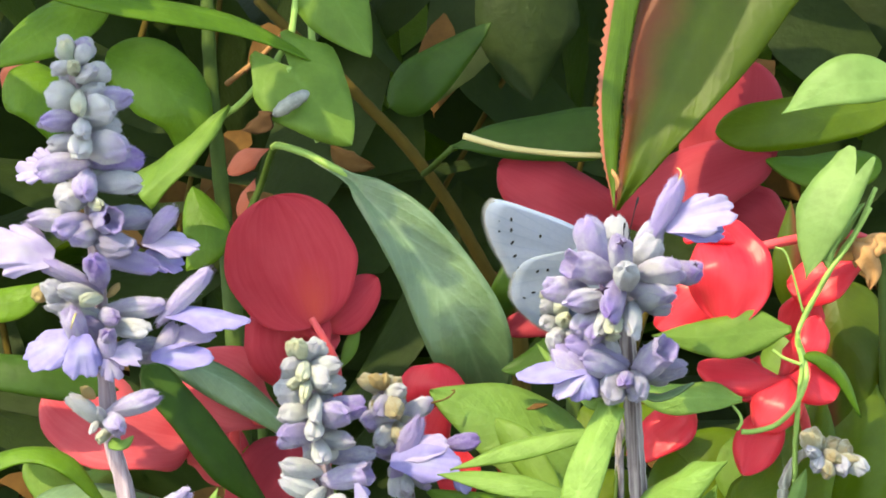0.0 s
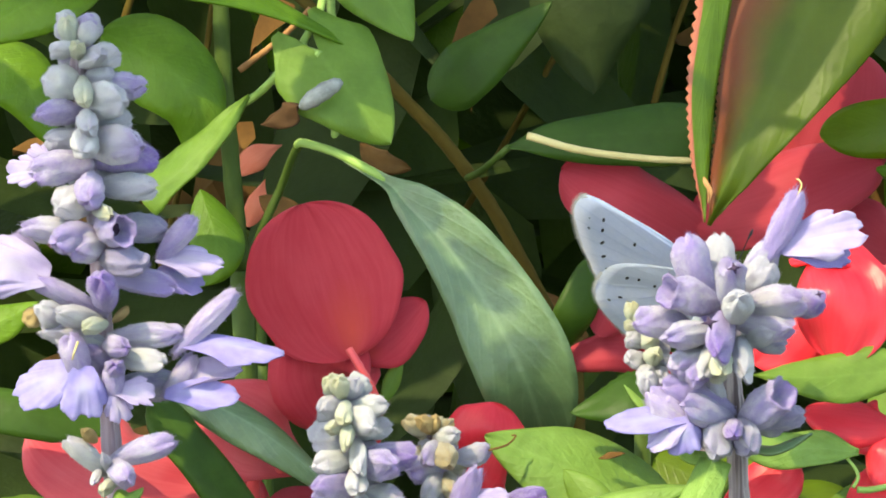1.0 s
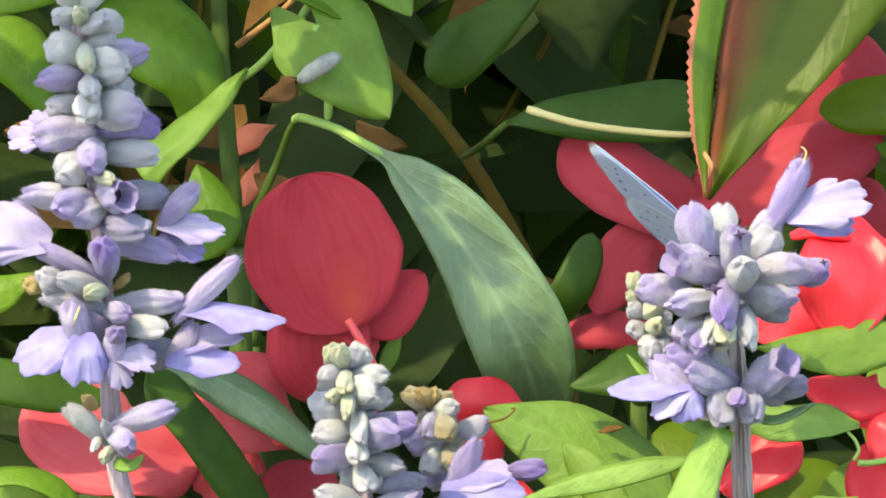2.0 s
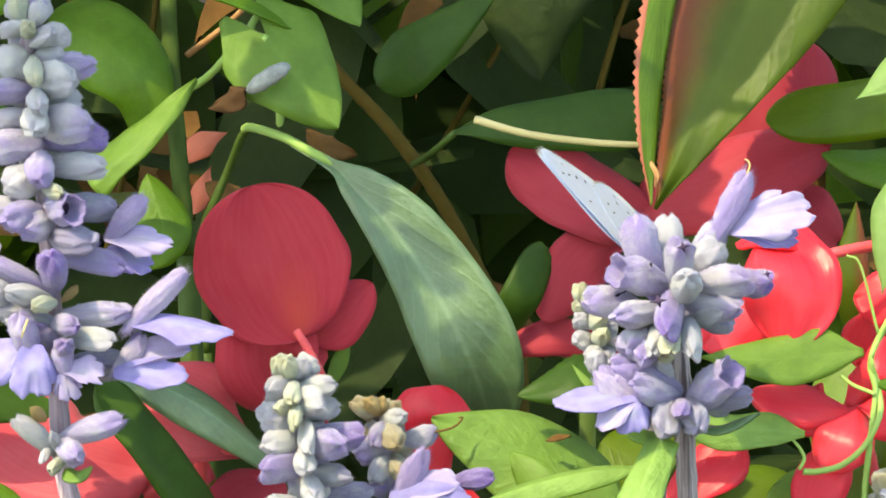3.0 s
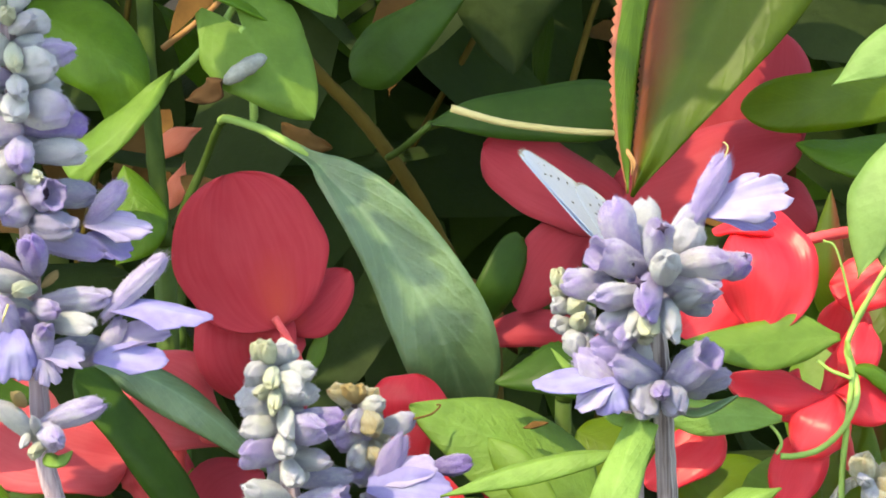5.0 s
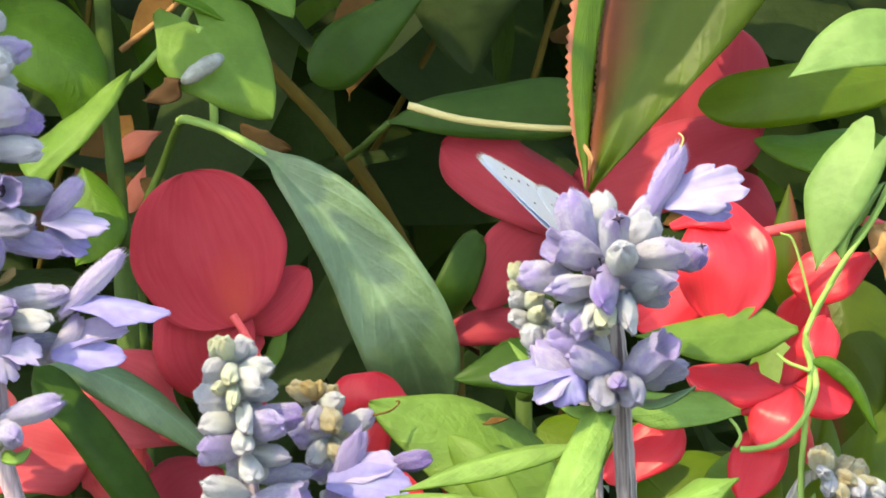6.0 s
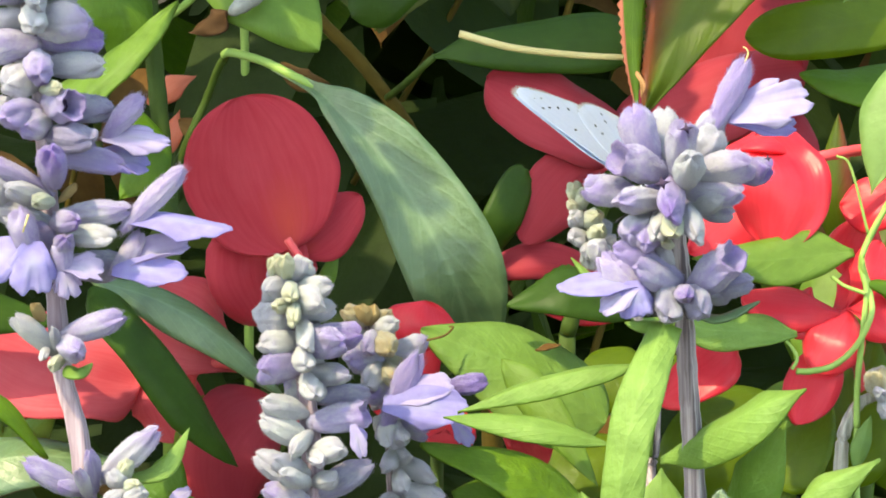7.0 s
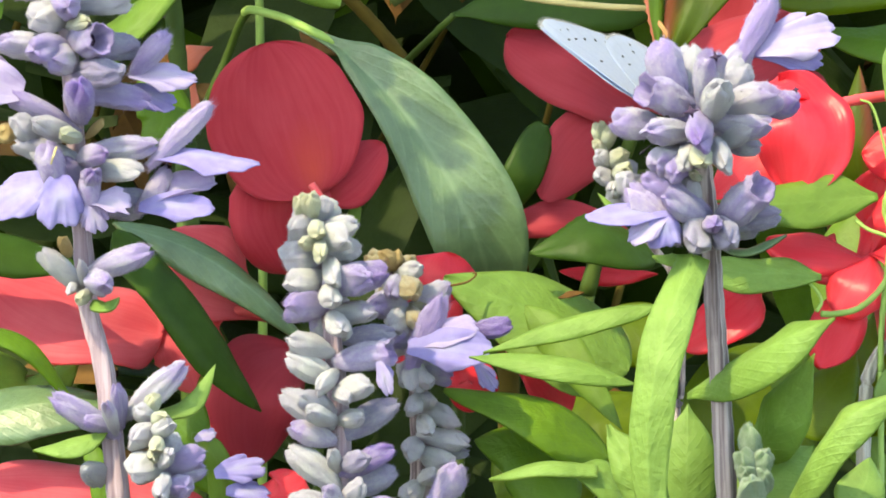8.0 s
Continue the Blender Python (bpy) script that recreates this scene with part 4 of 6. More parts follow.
petal(st, [(54.58, -0.61, -6), (49.37, -2.85, -5), (44.95, -3.36, -7)], 6.16, "red", (0.0, 0.4, 0.9), "petal")
petal(st, [(48.44, -2.82, -8), (46.69, -6.79, -8), (45.58, -10.21, -9)], 5.60, "red", (0.1, 0.2, 0.97), "petal")

G5 = begonia("scarlet begonia flower with narrow spreading petals, in sun")
st = stem(G5, [(44.82, -14.68, -2), (46.57, -19.33, -8), (47.77, -26.24, -10)], 0.55, 0.7, "red_stalk", "flower_stalk")
rooted(G5, (47.77, -26.24, -10), 0.7, 1.2, "green_stem", drift=(-4, 45))
petal(st, [(44.68, -14.02, -1), (47.65, -14.02, 1), (50.15, -16.85, 1)], 6.16, "red", (0.0, 0.5, 0.86), cup=0.3)
petal(st, [(44.74, -14.03, -2), (46.97, -10.66, -1), (48.54, -7.29, -3)], 4.48, "red", (0.0, 0.3, 0.95), cup=0.3)
petal(st, [(45.23, -14.87, -1), (39.83, -13.67, 0), (34.21, -12.67, 0)], 5.32, "red", (-0.1, 0.6, 0.8), cup=0.3)
petal(st, [(44.96, -14.02, -1), (43.09, -17.06, 1.5), (41.27, -20.13, 1.5)], 6.44, "red", (-0.1, 0.4, 0.9), "round", cup=0.35, nl=26)
petal(st, [(44.73, -14.59, -2), (41.74, -20.16, 0), (39.39, -25.46, 1)], 5.60, "red", (-0.1, 0.4, 0.9), nl=26, cup=0.2)
petal(st, [(34.24, -16.89, -2), (31.60, -19.10, 0), (25.93, -23.25, 0)], 6.0, "red", (0.0, 0.5, 0.86))

petal(st, [(44.95, -14.82, -3), (41.05, -14.24, -1), (36.92, -13.20, -3)], 6.0, "red", (0.0, 0.6, 0.8), cup=0.15)
petal(st, [(43.09, -14.80, -3), (45.86, -12.37, -2.5), (47.92, -9.23, -4)], 5.0, "red", (0.0, 0.4, 0.9), cup=0.2)

G6 = begonia("scarlet begonia flower half hidden behind a round leaf")
st = stem(G6, [(2.07, -17.17, -16), (3.79, -20.62, -16), (4.38, -26.44, -18)], 0.5, 0.7, "red_stalk", "flower_stalk")
rooted(G6, (4.38, -26.44, -18), 0.7, 1.2, "green_stem", drift=(-4, 45))
petal(st, [(3.22, -18.32, -16), (2.63, -15.4, -14), (3.21, -12.27, -15)], 8.40, "red", (0.0, 0.3, 0.95), "round")
petal(st, [(3.22, -16.02, -16), (0.92, -19.44, -15), (-1.38, -24.06, -16)], 7.28, "red", (0.0, 0.3, 0.95), "round")
petal(st, [(3.59, -22.21, -15), (5.79, -25.74, -14), (2.92, -26.29, -14)], 5.04, "red", (0.0, 0.3, 0.95), "round")
petal(st, [(8.09, -21.23, -13), (13.06, -26, -11), (15.09, -29.1, -12)], 5.04, "red", (0.0, 0.3, 0.95), "petal")
petal(st, [(15.9, -12.63, -34), (21.24, -13.26, -34), (26.29, -13, -34)], 2.02, "red", (0.0, 0.1, 0.99), "lance")

G7 = begonia("small faded orange-pink begonia petals deep in the foliage")
st = stem(G7, [(-21.66, 8.63, -58), (-22.33, 1.29, -60), (-22.4, -9.78, -62)], 0.4, 0.6, "green_stem", "flower_stalk")
rooted(G7, (-22.4, -9.78, -62), 0.6, 1.0, "green_stem")
petal(st, [(-19.98, 14.08, -58), (-22.49, 12.97, -57), (-25.18, 11.03, -58)], 2.9, "orange", (0.0, 0.3, 0.95), "petal")
petal(st, [(-21.76, 10.40, -58), (-22.57, 7.99, -57), (-23.70, 5.30, -58)], 2.4, "orange", (0.0, 0.3, 0.95), "petal")
petal(st, [(-49.53, 27, -58), (-51.49, 24.14, -56), (-53.21, 21.36, -58)], 3.80, "orange", (0.0, 0.3, 0.95), "round")

# ---- begonia leaves ----
BL = thing("begonia_foliage", "glossy begonia leaf with red serrated margin, tip pointing down", "begonia")
leaf(BL, [(41.99, 39.69, -14), (38.08, 32.98, -12), (34.02, 24.32, -10), (30.46, 17.02, -8.5), (27.85, 11.73, -8), (24.89, 5.66, -8)], 21, "spear", "begonia_leaf", (-0.25, 0.35, 0.9), teeth=0.03, cup=0.10, nl=84, nw=14, rib=False, edges=([11.5, 9.4, 6.9, 4.7, 2.5, 0.05], [11.8, 10.4, 8.0, 5.7, 3.4, 0.05]))
leaf(BL, [(29.28, 39.88, -13), (26.65, 32.51, -11.5), (25.28, 25.15, -10.5), (24.46, 18.47, -9.5), (24.24, 12.47, -9), (24.55, 5.93, -8.6)], 4, "lance", "begonia_fold", (0.35, 0.2, 0.9), teeth=0.11, cup=0.1, nl=64, rib=False, name="leaf_half", edges=([2.2, 2.0, 1.7, 1.4, 1.0, 0.05], [2.2, 2.0, 1.8, 1.6, 1.1, 0.05]))
stem(BL, [(47.78, 45.04, -16), (57.17, 51.06, -30), (70.45, 50.01, -40)], 0.8, 0.9, "red_stalk", "petiole")
rooted(BL, (70.45, 50.01, -40), 0.9, 1.6, "green_stem")
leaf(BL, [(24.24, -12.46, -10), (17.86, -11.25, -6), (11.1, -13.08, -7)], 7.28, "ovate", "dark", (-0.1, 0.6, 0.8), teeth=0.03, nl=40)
leaf(BL, [(45.91, -8.51, -14), (44.81, -1.61, -12), (45.41, 6.43, -13)], 3.92, "lance", "begonia_leaf", (-0.3, 0.2, 0.93), teeth=0.04, nl=40)
leaf(BL, [(50.12, -3.36, -16), (51.63, -11.44, -14), (51.07, -24.15, -16)], 10.64, "ovate", "begonia_leaf", (-0.2, 0.5, 0.84), teeth=0.03, nl=50)
leaf(BL, [(49.2, -6.82, -20), (46.58, -18.35, -17), (45.4, -26.46, -18)], 13.44, "ovate", "bright", (-0.1, 0.45, 0.88), nl=30)
leaf(BL, [(36.92, -22.53, -14), (43.65, -27.26, -13), (47.65, -36.43, -14)], 10.64, "ovate", "bright", (-0.2, 0.5, 0.84), nl=30)
# dimmed by its shade-darkened colour
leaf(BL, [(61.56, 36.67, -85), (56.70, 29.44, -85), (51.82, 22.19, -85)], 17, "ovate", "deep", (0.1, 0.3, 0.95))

CR = thing("dry_crumb", "tiny tan crumb of dry leaf at a leaf tip", "leaf litter")
leaf(CR, [(24.46, 10.45, -7.2), (25.05, 9.11, -6.6), (24.89, 7.79, -7)], 0.57, "ovate", "rusty", (0.2, 0.2, 0.95), wave=0.3, rib=False, name="crumb")

CU = thing("dry_curl", "crumpled orange-brown dry leaf curl caught on bindweed", "leaf litter")
leaf(CU, [(52.89, 1.52, 0), (54.15, 0.39, 2), (54.79, -1.92, 1), (54.31, -3.9, 0)], 3.48, "ovate", "rusty", (0.2, 0.2, 0.95), wave=0.35, cup=0.5, rib=False, name="curl")
leaf(CU, [(53.2, 0.06, 0), (55.82, 1.34, 1), (57.79, -0.01, 0)], 2.85, "ovate", "rusty", (0.0, 0.5, 0.85), wave=0.35, rib=False, name="curl")

leaf(BL, [(30.49, -22.8, -26), (36.07, -28.83, -24), (40.83, -37.53, -26)], 15.12, "ovate", "glow", (-0.1, 0.4, 0.9), nl=30)
leaf(BL, [(8.75, -36.56, -28), (16.9, -30.3, -26), (27.09, -26.16, -28)], 12.88, "ovate", "glow", (0.0, 0.5, 0.86), nl=30)
leaf(BL, [(19.7, -18.33, -22), (25.42, -20.2, -21), (32.54, -17.84, -22)], 7.84, "ovate", "glow", (0.0, 0.5, 0.86), nl=30)

X = thing("dry_twig", "thin straw-coloured dry stalk lying against a leaf", "twig")
stem(X, [(24.54, 12.08, -10.5), (18.86, 12.37, -10.5), (12.17, 13.23, -11), (6.81, 14.73, -11.5)], 0.32, 0.42, "straw", "stalk")

# ---- leaves at the upper right ----
U = thing("shrub_branch", "broad yellow-green leaves glowing in the sun", "shrub")
leaf(U, [(58.48, 17.72, -20), (46.98, 15.87, -18), (36.59, 14.92, -20)], 6.20, "oblong", "glow", (0.0, 0.1, 0.99), cup=0.1)
leaf(U, [(56.42, 10.7, -24), (48.95, 10.14, -23), (42.53, 11.27, -24)], 5.70, "ovate", "mid", (0.0, 0.5, 0.86))
stem(U, [(58.47, 17.38, -20), (61.88, 14, -24), (62.49, 3.12, -28)], 0.6, 0.8, "green_stem")
rooted(U, (62.49, 3.12, -28), 0.8, 1.4, "green_stem")

# ---- bindweed ----
W = thing("bindweed", "pale green bindweed twining upward with arrow-shaped leaves", "bindweed")
stem(W, [(45.31, -25.85, 2), (45.46, -21.37, 2), (45.89, -16.87, 3), (46.38, -12.39, 3), (45.85, -9.59, 3), (46.83, -6.79, 3), (48.82, -3.45, 3), (51.17, 0.46, 2), (53.17, 3.25, 2), (55.25, 7.75, 1)], 0.33, 0.28, "vine_stem")
stem(W, [(39.2, -20.25, 4.3), (40.6, -20.25, 4), (43.06, -19.64, 3), (45.28, -17.69, 3.6), (46.76, -14.63, 3.8), (46.64, -11.84, 2.5), (45.93, -9.03, 3.6), (47.42, -5.96, 2.6), (49.36, -2.34, 3.4), (52.27, 1.57, 2.5), (54.59, 5.48, 2)], 0.33, 0.28, "vine_stem", "twining_shoot")
rooted(W, (45.31, -25.85, 2), 0.3, 0.5, "vine_stem")
leaf(W, [(52.90, 9.12, 3), (49.80, 3.74, 4), (46.96, -2.70, 3)], 8, "arrow", "vine", (-0.15, 0.3, 0.94), cup=0.08, fold=0.06, edges=([1.4, 1.9, 1.9, 1.2, 0.05], [3.4, 4.6, 4.4, 2.7, 0.05]))
leaf(W, [(58.69, 19.89, 3), (51.63, 19.73, 4), (44.46, 16.47, 3)], 6, "blade", "vine", (0.0, 0.3, 0.95), cup=0.05, edges=([1.4, 2.5, 2.4, 1.3, 0.05], [1.4, 3.2, 3.4, 2.3, 0.05]))
leaf(W, [(49.68, -1.78, 3), (51.04, 2.12, 4), (53.96, 6.03, 3)], 3.08, "lance", "vine", (0.6, 0.2, 0.7), fold=0.8)
leaf(W, [(45.21, -8.40, 2.6), (39.51, -8.98, 3), (34.56, -9.33, 3.5), (29.01, -8.94, 4)], 5.8, "blade", "bright", (0.0, 0.3, 0.95), cup=0.10, ragged=0.02, wave=0.06, nl=34, edges=([0.5, 2.0, 2.7, 2.3, 1.2, 0.05], [0.3, 2.6, 2.5, 2.4, 1.4, 0.05]))
stem(W, [(42.98, -10.83, 2.4), (44.10, -11.71, 2.8), (45.29, -12.23, 3.2), (46.29, -12.62, 3.5)], 0.18, 0.22, "vine_stem", "petiole")
leaf(W, [(39.37, -16.60, 3.5), (35.66, -16.33, 3.8), (31.35, -16.30, 4.2), (27.05, -15.42, 4.6), (22.87, -14.91, 5)], 7.4, "blade", "sage_leaf", (-0.1, 0.5, 0.86), cup=0.08, wave=0.10, ragged=0.05, nl=34, edges=([0.4, 1.5, 1.8, 1.5, 0.9, 0.05], [0.5, 2.3, 1.9, 1.6, 1.0, 0.05]))
stem(W, [(38.24, -17.20, 3.6), (38.95, -18.07, 3.8), (39.29, -19.06, 4), (38.76, -20.04, 4.3)], 0.16, 0.2, "vine_stem", "petiole")
leaf(W, [(46.22, -11.55, 3), (48.81, -11.86, 2), (51.1, -14.14, 1), (53.1, -18.95, 0)], 2.24, "lance", "mid", (0.2, 0.6, 0.75), fold=0.3, rib=False)
stem(W, [(46.66, -6.79, 3), (44.87, -0.06, 4), (43.48, 1.07, 4)], 0.15, 0.12, "vine_stem", "tendril")
leaf(W, [(45.00, -30.01, 3), (45.66, -27.50, 3.6), (46.63, -24.67, 3)], 2.0, "lance", "vine", (0.2, 0.4, 0.9), fold=0.2)

# ---- narrow sage leaves low in the bed ----
S1 = thing("sage_foliage", "tuft of narrow bright green sage leaves in sun", "sage plant")
leaf(S1, [(20.13, -40.43, 28), (19.78, -34.08, 29.5), (20.58, -27.70, 30), (22.13, -22.27, 29), (24.64, -16.11, 26)], 4.4, "strap", "sage_leaf", (-0.25, 0.4, 0.88), fold=0.30, cup=0.05, wave=0.05, nl=40, nw=12, edges=([1.5, 2.0, 2.2, 2.2, 1.6], [1.5, 2.1, 2.2, 2.2, 1.6]))
leaf(S1, [(22.96, -19.63, 9), (17.95, -20.15, 9), (11.89, -21.69, 8), (5.53, -24.07, 7)], 3.47, "lance", "sage_leaf", (0.0, 0.75, 0.65), fold=0.3)
leaf(S1, [(20.35, -27.38, 9), (14.48, -26.02, 10), (9.01, -25.07, 9), (4.09, -24.52, 8)], 2.91, "lance", "sage_leaf", (0.0, 0.5, 0.86))
leaf(S1, [(10.44, -18.51, -4), (14.21, -23.22, -2), (19.59, -31.28, 0)], 4.20, "lance", "bright", (-0.4, 0.3, 0.85))
leaf(S1, [(24.39, -40.46, 16), (24.59, -35.59, 17), (24.87, -29.85, 16)], 7, "ovate", "sage_leaf", (0.0, 0.3, 0.95), edges=([2.4, 3.1, 3.0, 2.2, 0.1], [2.4, 3.1, 3.0, 2.2, 0.1]))
leaf(S1, [(21.15, -41.07, 24), (18.81, -36.24, 25), (16.64, -32.17, 23)], 6, "ovate", "sage_leaf", (-0.2, 0.5, 0.85), wave=0.10, edges=([1.8, 2.2, 2.2, 1.5, 0.3], [1.8, 2.2, 2.0, 1.3, 0.3]))
leaf(S1, [(24.78, -28.99, 17), (28.53, -26.87, 23), (32.87, -24.65, 28), (37.71, -22.64, 30)], 6, "lance", "sage_leaf", (-0.2, 0.55, 0.8), fold=0.22, edges=([0.5, 2.6, 3.3, 2.3, 0.05], [0.5, 2.4, 3.2, 2.2, 0.05]))
leaf(S1, [(31.34, -35.17, 15), (33.71, -31.18, 20), (36.46, -25.49, 23)], 6, "lance", "sage_leaf", (-0.3, 0.2, 0.93), edges=([1.4, 2.9, 2.8, 1.5, 0.05], [1.4, 2.8, 2.7, 1.5, 0.05]))
leaf(S1, [(33.69, -39.90, 22), (35.89, -35.50, 27), (38.90, -32.11, 30), (44.65, -29.32, 30)], 5.6, "strap", "sage_leaf", (-0.3, 0.6, 0.75), fold=0.35, edges=([1.6, 2.6, 2.6, 2.2, 0.1], [1.6, 2.5, 2.5, 2.0, 0.1]))
leaf(S1, [(18.52, -33.91, -5), (11.37, -29.62, -3), (2.14, -26.94, -4)], 6.44, "ovate", "mid", (0.1, 0.6, 0.8))
leaf(S1, [(16.30, -35.97, 12), (10.88, -35.57, 12.5), (5.78, -36.76, 11)], 2, "lance", "sage_leaf", (0.0, 0.7, 0.7), edges=([0.8, 1.1, 1.1, 0.8, 0.05], [0.8, 1.0, 1.0, 0.7, 0.05]))
leaf(S1, [(20.73, -40.00, 9), (16.76, -36.42, 11), (13.25, -35.78, 10)], 6, "ovate", "sage_leaf", (0.0, 0.6, 0.8), edges=([2.2, 2.3, 2.0, 1.2, 0.05], [2.2, 2.4, 2.2, 1.4, 0.05]))
leaf(S1, [(43.36, -31.15, -9), (46.10, -24.93, -8), (48.63, -16.40, -10)], 9.5, "ovate", "glow", (-0.3, 0.5, 0.8))
leaf(S1, [(49.97, -31.82, -15), (52.58, -23.25, -14), (53.68, -11.76, -15)], 10, "ovate", "glow", (-0.3, 0.4, 0.86))
leaf(S1, [(37.37, -31.07, -6), (40.46, -27.72, -5), (43.70, -23.22, -6)], 7, "ovate", "glow", (-0.2, 0.5, 0.84))
leaf(S1, [(40.64, -40.15, 12), (42.46, -37.64, 11), (43.17, -34.83, 10)], 5.04, "ovate", "sage_leaf", (0.2, 0.4, 0.88))
leaf(S1, [(29.4, -40.14, 14), (34.32, -36.12, 15), (37.21, -33.9, 14)], 8.40, "ovate", "sage_leaf", (0.0, 0.5, 0.86))
leaf(S1, [(14.98, -39, -8), (10.51, -33, -8), (5.46, -31.76, -9)], 7.84, "ovate", "mid", (0.0, 0.5, 0.86))
leaf(S1, [(20.94, -25.05, -9), (12.38, -19.35, -8), (2.46, -15.4, -8)], 12.04, "ovate", "sage_leaf", (0.15, 0.5, 0.85), cup=0.2, label="round bright green leaf with a small brown scrap")
stem(S1, [(21.97, -39.62, 4), (23.77, -42.61, 2)], 1.0, 1.2, "green_stem")
rooted(S1, (23.77, -42.61, 2), 1.2, 1.6, "green_stem")
stem(S1, [(24.47, -28.61, 6), (25.11, -22.76, 6), (26.67, -19.02, 8)], 0.25, 0.2, "green_stem", "shoot")

S2 = thing("grassy_leaves", "dark green strap leaves arching among pink flowers", "plant")
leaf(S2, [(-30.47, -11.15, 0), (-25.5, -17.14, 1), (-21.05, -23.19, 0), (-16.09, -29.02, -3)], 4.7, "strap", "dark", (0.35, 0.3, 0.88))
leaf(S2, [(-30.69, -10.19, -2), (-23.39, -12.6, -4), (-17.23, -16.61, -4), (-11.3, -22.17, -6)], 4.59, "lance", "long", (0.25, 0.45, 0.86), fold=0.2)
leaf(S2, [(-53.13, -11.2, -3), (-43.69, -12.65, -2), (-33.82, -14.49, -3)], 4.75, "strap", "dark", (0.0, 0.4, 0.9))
leaf(S2, [(-52.31, -4.31, -8), (-46.93, -4.06, -8), (-42.3, -1.8, -9)], 4.43, "lance", "mid", (0.0, 0.4, 0.9))
leaf(S2, [(-51.24, -23.62, 3), (-44.46, -21.37, 4), (-39.19, -22.76, 4), (-34.87, -28.19, 2)], 3.48, "strap", "mid", (-0.1, 0.8, 0.5))
leaf(S2, [(-45.55, -29.35, -9), (-37.05, -27.78, -8), (-27.45, -28.65, -9)], 7.28, "ovate", "long", (0.0, 0.6, 0.8))
leaf(S2, [(-45.65, -21.9, -14), (-39.96, -26.59, -13), (-34.25, -23.13, -14)], 7.28, "ovate", "bright", (0.0, 0.6, 0.8))
leaf(S2, [(-7.89, -12.40, -9), (-6.63, -9.55, -9), (-5.74, -6.95, -10)], 1.7, "lance", "bright", (0.3, 0.2, 0.9))
leaf(S2, [(-20.96, -30.47, -12), (-20.32, -25.92, -11), (-19.45, -21.65, -12)], 4.2, "lance", "glow", (-0.1, 0.4, 0.9))
leaf(S2, [(-20, -39.06, 0), (-20.54, -34.41, 2), (-23.03, -31.38, 3)], 2.80, "strap", "bright", (-0.2, 0.3, 0.9))
leaf(S2, [(-31.97, -38.86, 4), (-32.49, -34.41, 4), (-33.6, -32.12, 3)], 1.96, "strap", "mid", (-0.2, 0.3, 0.9))
leaf(S2, [(-22.37, -27.24, -5), (-23.54, -32.31, -5), (-20.75, -37.36, -6)], 5.04, "lance", "mid", (-0.2, 0.3, 0.9))
rooted(S2, (-19.99, -39.18, -1), 1.0, 1.4, "green_stem")

# ---- mealy sage spikes ----
def sage(label):
    return thing("sage_spike", label, "sage flower", "mealy sage spikes")


def fill(owner, axis, start, stop, step, reach, width, kinds, seed):
    """Packs the spike between its whorls with shorter calyces at the back of the stem."""
    rnd = random.Random(seed)
    c = curve(axis, 60)
    s = start
    while s < stop:
        p = c[min(60, int(s * 60))]
        for k in range(6):
            a = k * math.pi / 3 + rnd.uniform(-0.4, 0.4) + s * 40
            d = Vector((math.cos(a), rnd.uniform(0.15, 0.6), -abs(math.sin(a)) * 0.9)).normalized()
            ln = reach * rnd.uniform(0.75, 1.05)
            q = p + Vector((0, rnd.uniform(-0.5, 0.5), 0))
            bud(owner, q + d * 0.35, q + d * ln, width * rnd.uniform(0.85, 1.1), rnd.choice(kinds))
        s += step


def star_mouth(owner, p, r):
    """The dark four-pointed slit where a bud begins to open."""
    bm = bmesh.new()
    c = bm.verts.new(at((p[0], p[1], p[2] + 0.15)))
    ring = [bm.verts.new(at((p[0] + math.cos(k * math.pi / 4 + 0.2) * q, p[1] + math.sin(k * math.pi / 4 + 0.2) * q * 0.8, p[2]))) for k, q in enumerate((r, r * 0.35) * 4)]
    for k in range(8):
        bm.faces.new((c, ring[k], ring[(k + 1) % 8]))
    bm.faces.new(ring[::-1])
    part("bud_mouth", bm, "dark_hole", owner)


L = sage("tall violet-blue mealy sage spike with white woolly buds")
stem(L, [(-36.72, 25.79, 13), (-36.33, 17.86, 13), (-35.18, 8.74, 13), (-34.42, -0.37, 13), (-33.69, -11.43, 13), (-33.05, -19.89, 13), (-31.47, -26.54, 13), (-30.17, -39.56, 13)], 0.6, 0.95, "lilac_stem", square=True, n=40)
rooted(L, (-30.17, -39.56, 13), 1.08, 1.4, "lilac_stem", square=True, drift=(12, 0))
bud(L, (-37.09, 23.58, 13.5), (-37.6, 26.14, 15), 1.93, 'green')
bud(L, (-36.05, 23.56, 13.5), (-35.07, 25.58, 15), 1.93, 'pale')
bud(L, (-36.94, 23.05, 13.75), (-38.9, 22.9, 16), 2.19, 'pale')
bud(L, (-36.45, 22.37, 14.75), (-36.11, 23.41, 20), 1.55, 'green')
bud(L, (-35.71, 21.74, 13.25), (-32.36, 22.57, 14), 2.45, 'pale')
bud(L, (-35.97, 21.72, 14.5), (-33.85, 22.49, 19), 2.19, 'pale')
bud(L, (-36.22, 19.14, 13.75), (-39.6, 20.13, 16), 3.35, 'pale')
bud(L, (-35.94, 20.09, 15), (-35.33, 17.72, 21), 1.93, 'green')
bud(L, (-35.97, 20.12, 13.5), (-32.94, 20.36, 15), 2.32, 'pale')
bud(L, (-35.82, 19.14, 13.25), (-29.87, 19.55, 14), 2.96, 'lilac')
bud(L, (-35.51, 17.82, 14.5), (-31.79, 17.95, 19), 3.22, 'pale')
bud(L, (-36.1, 16.86, 14), (-40.32, 16.83, 17), 2.96, 'lilac')
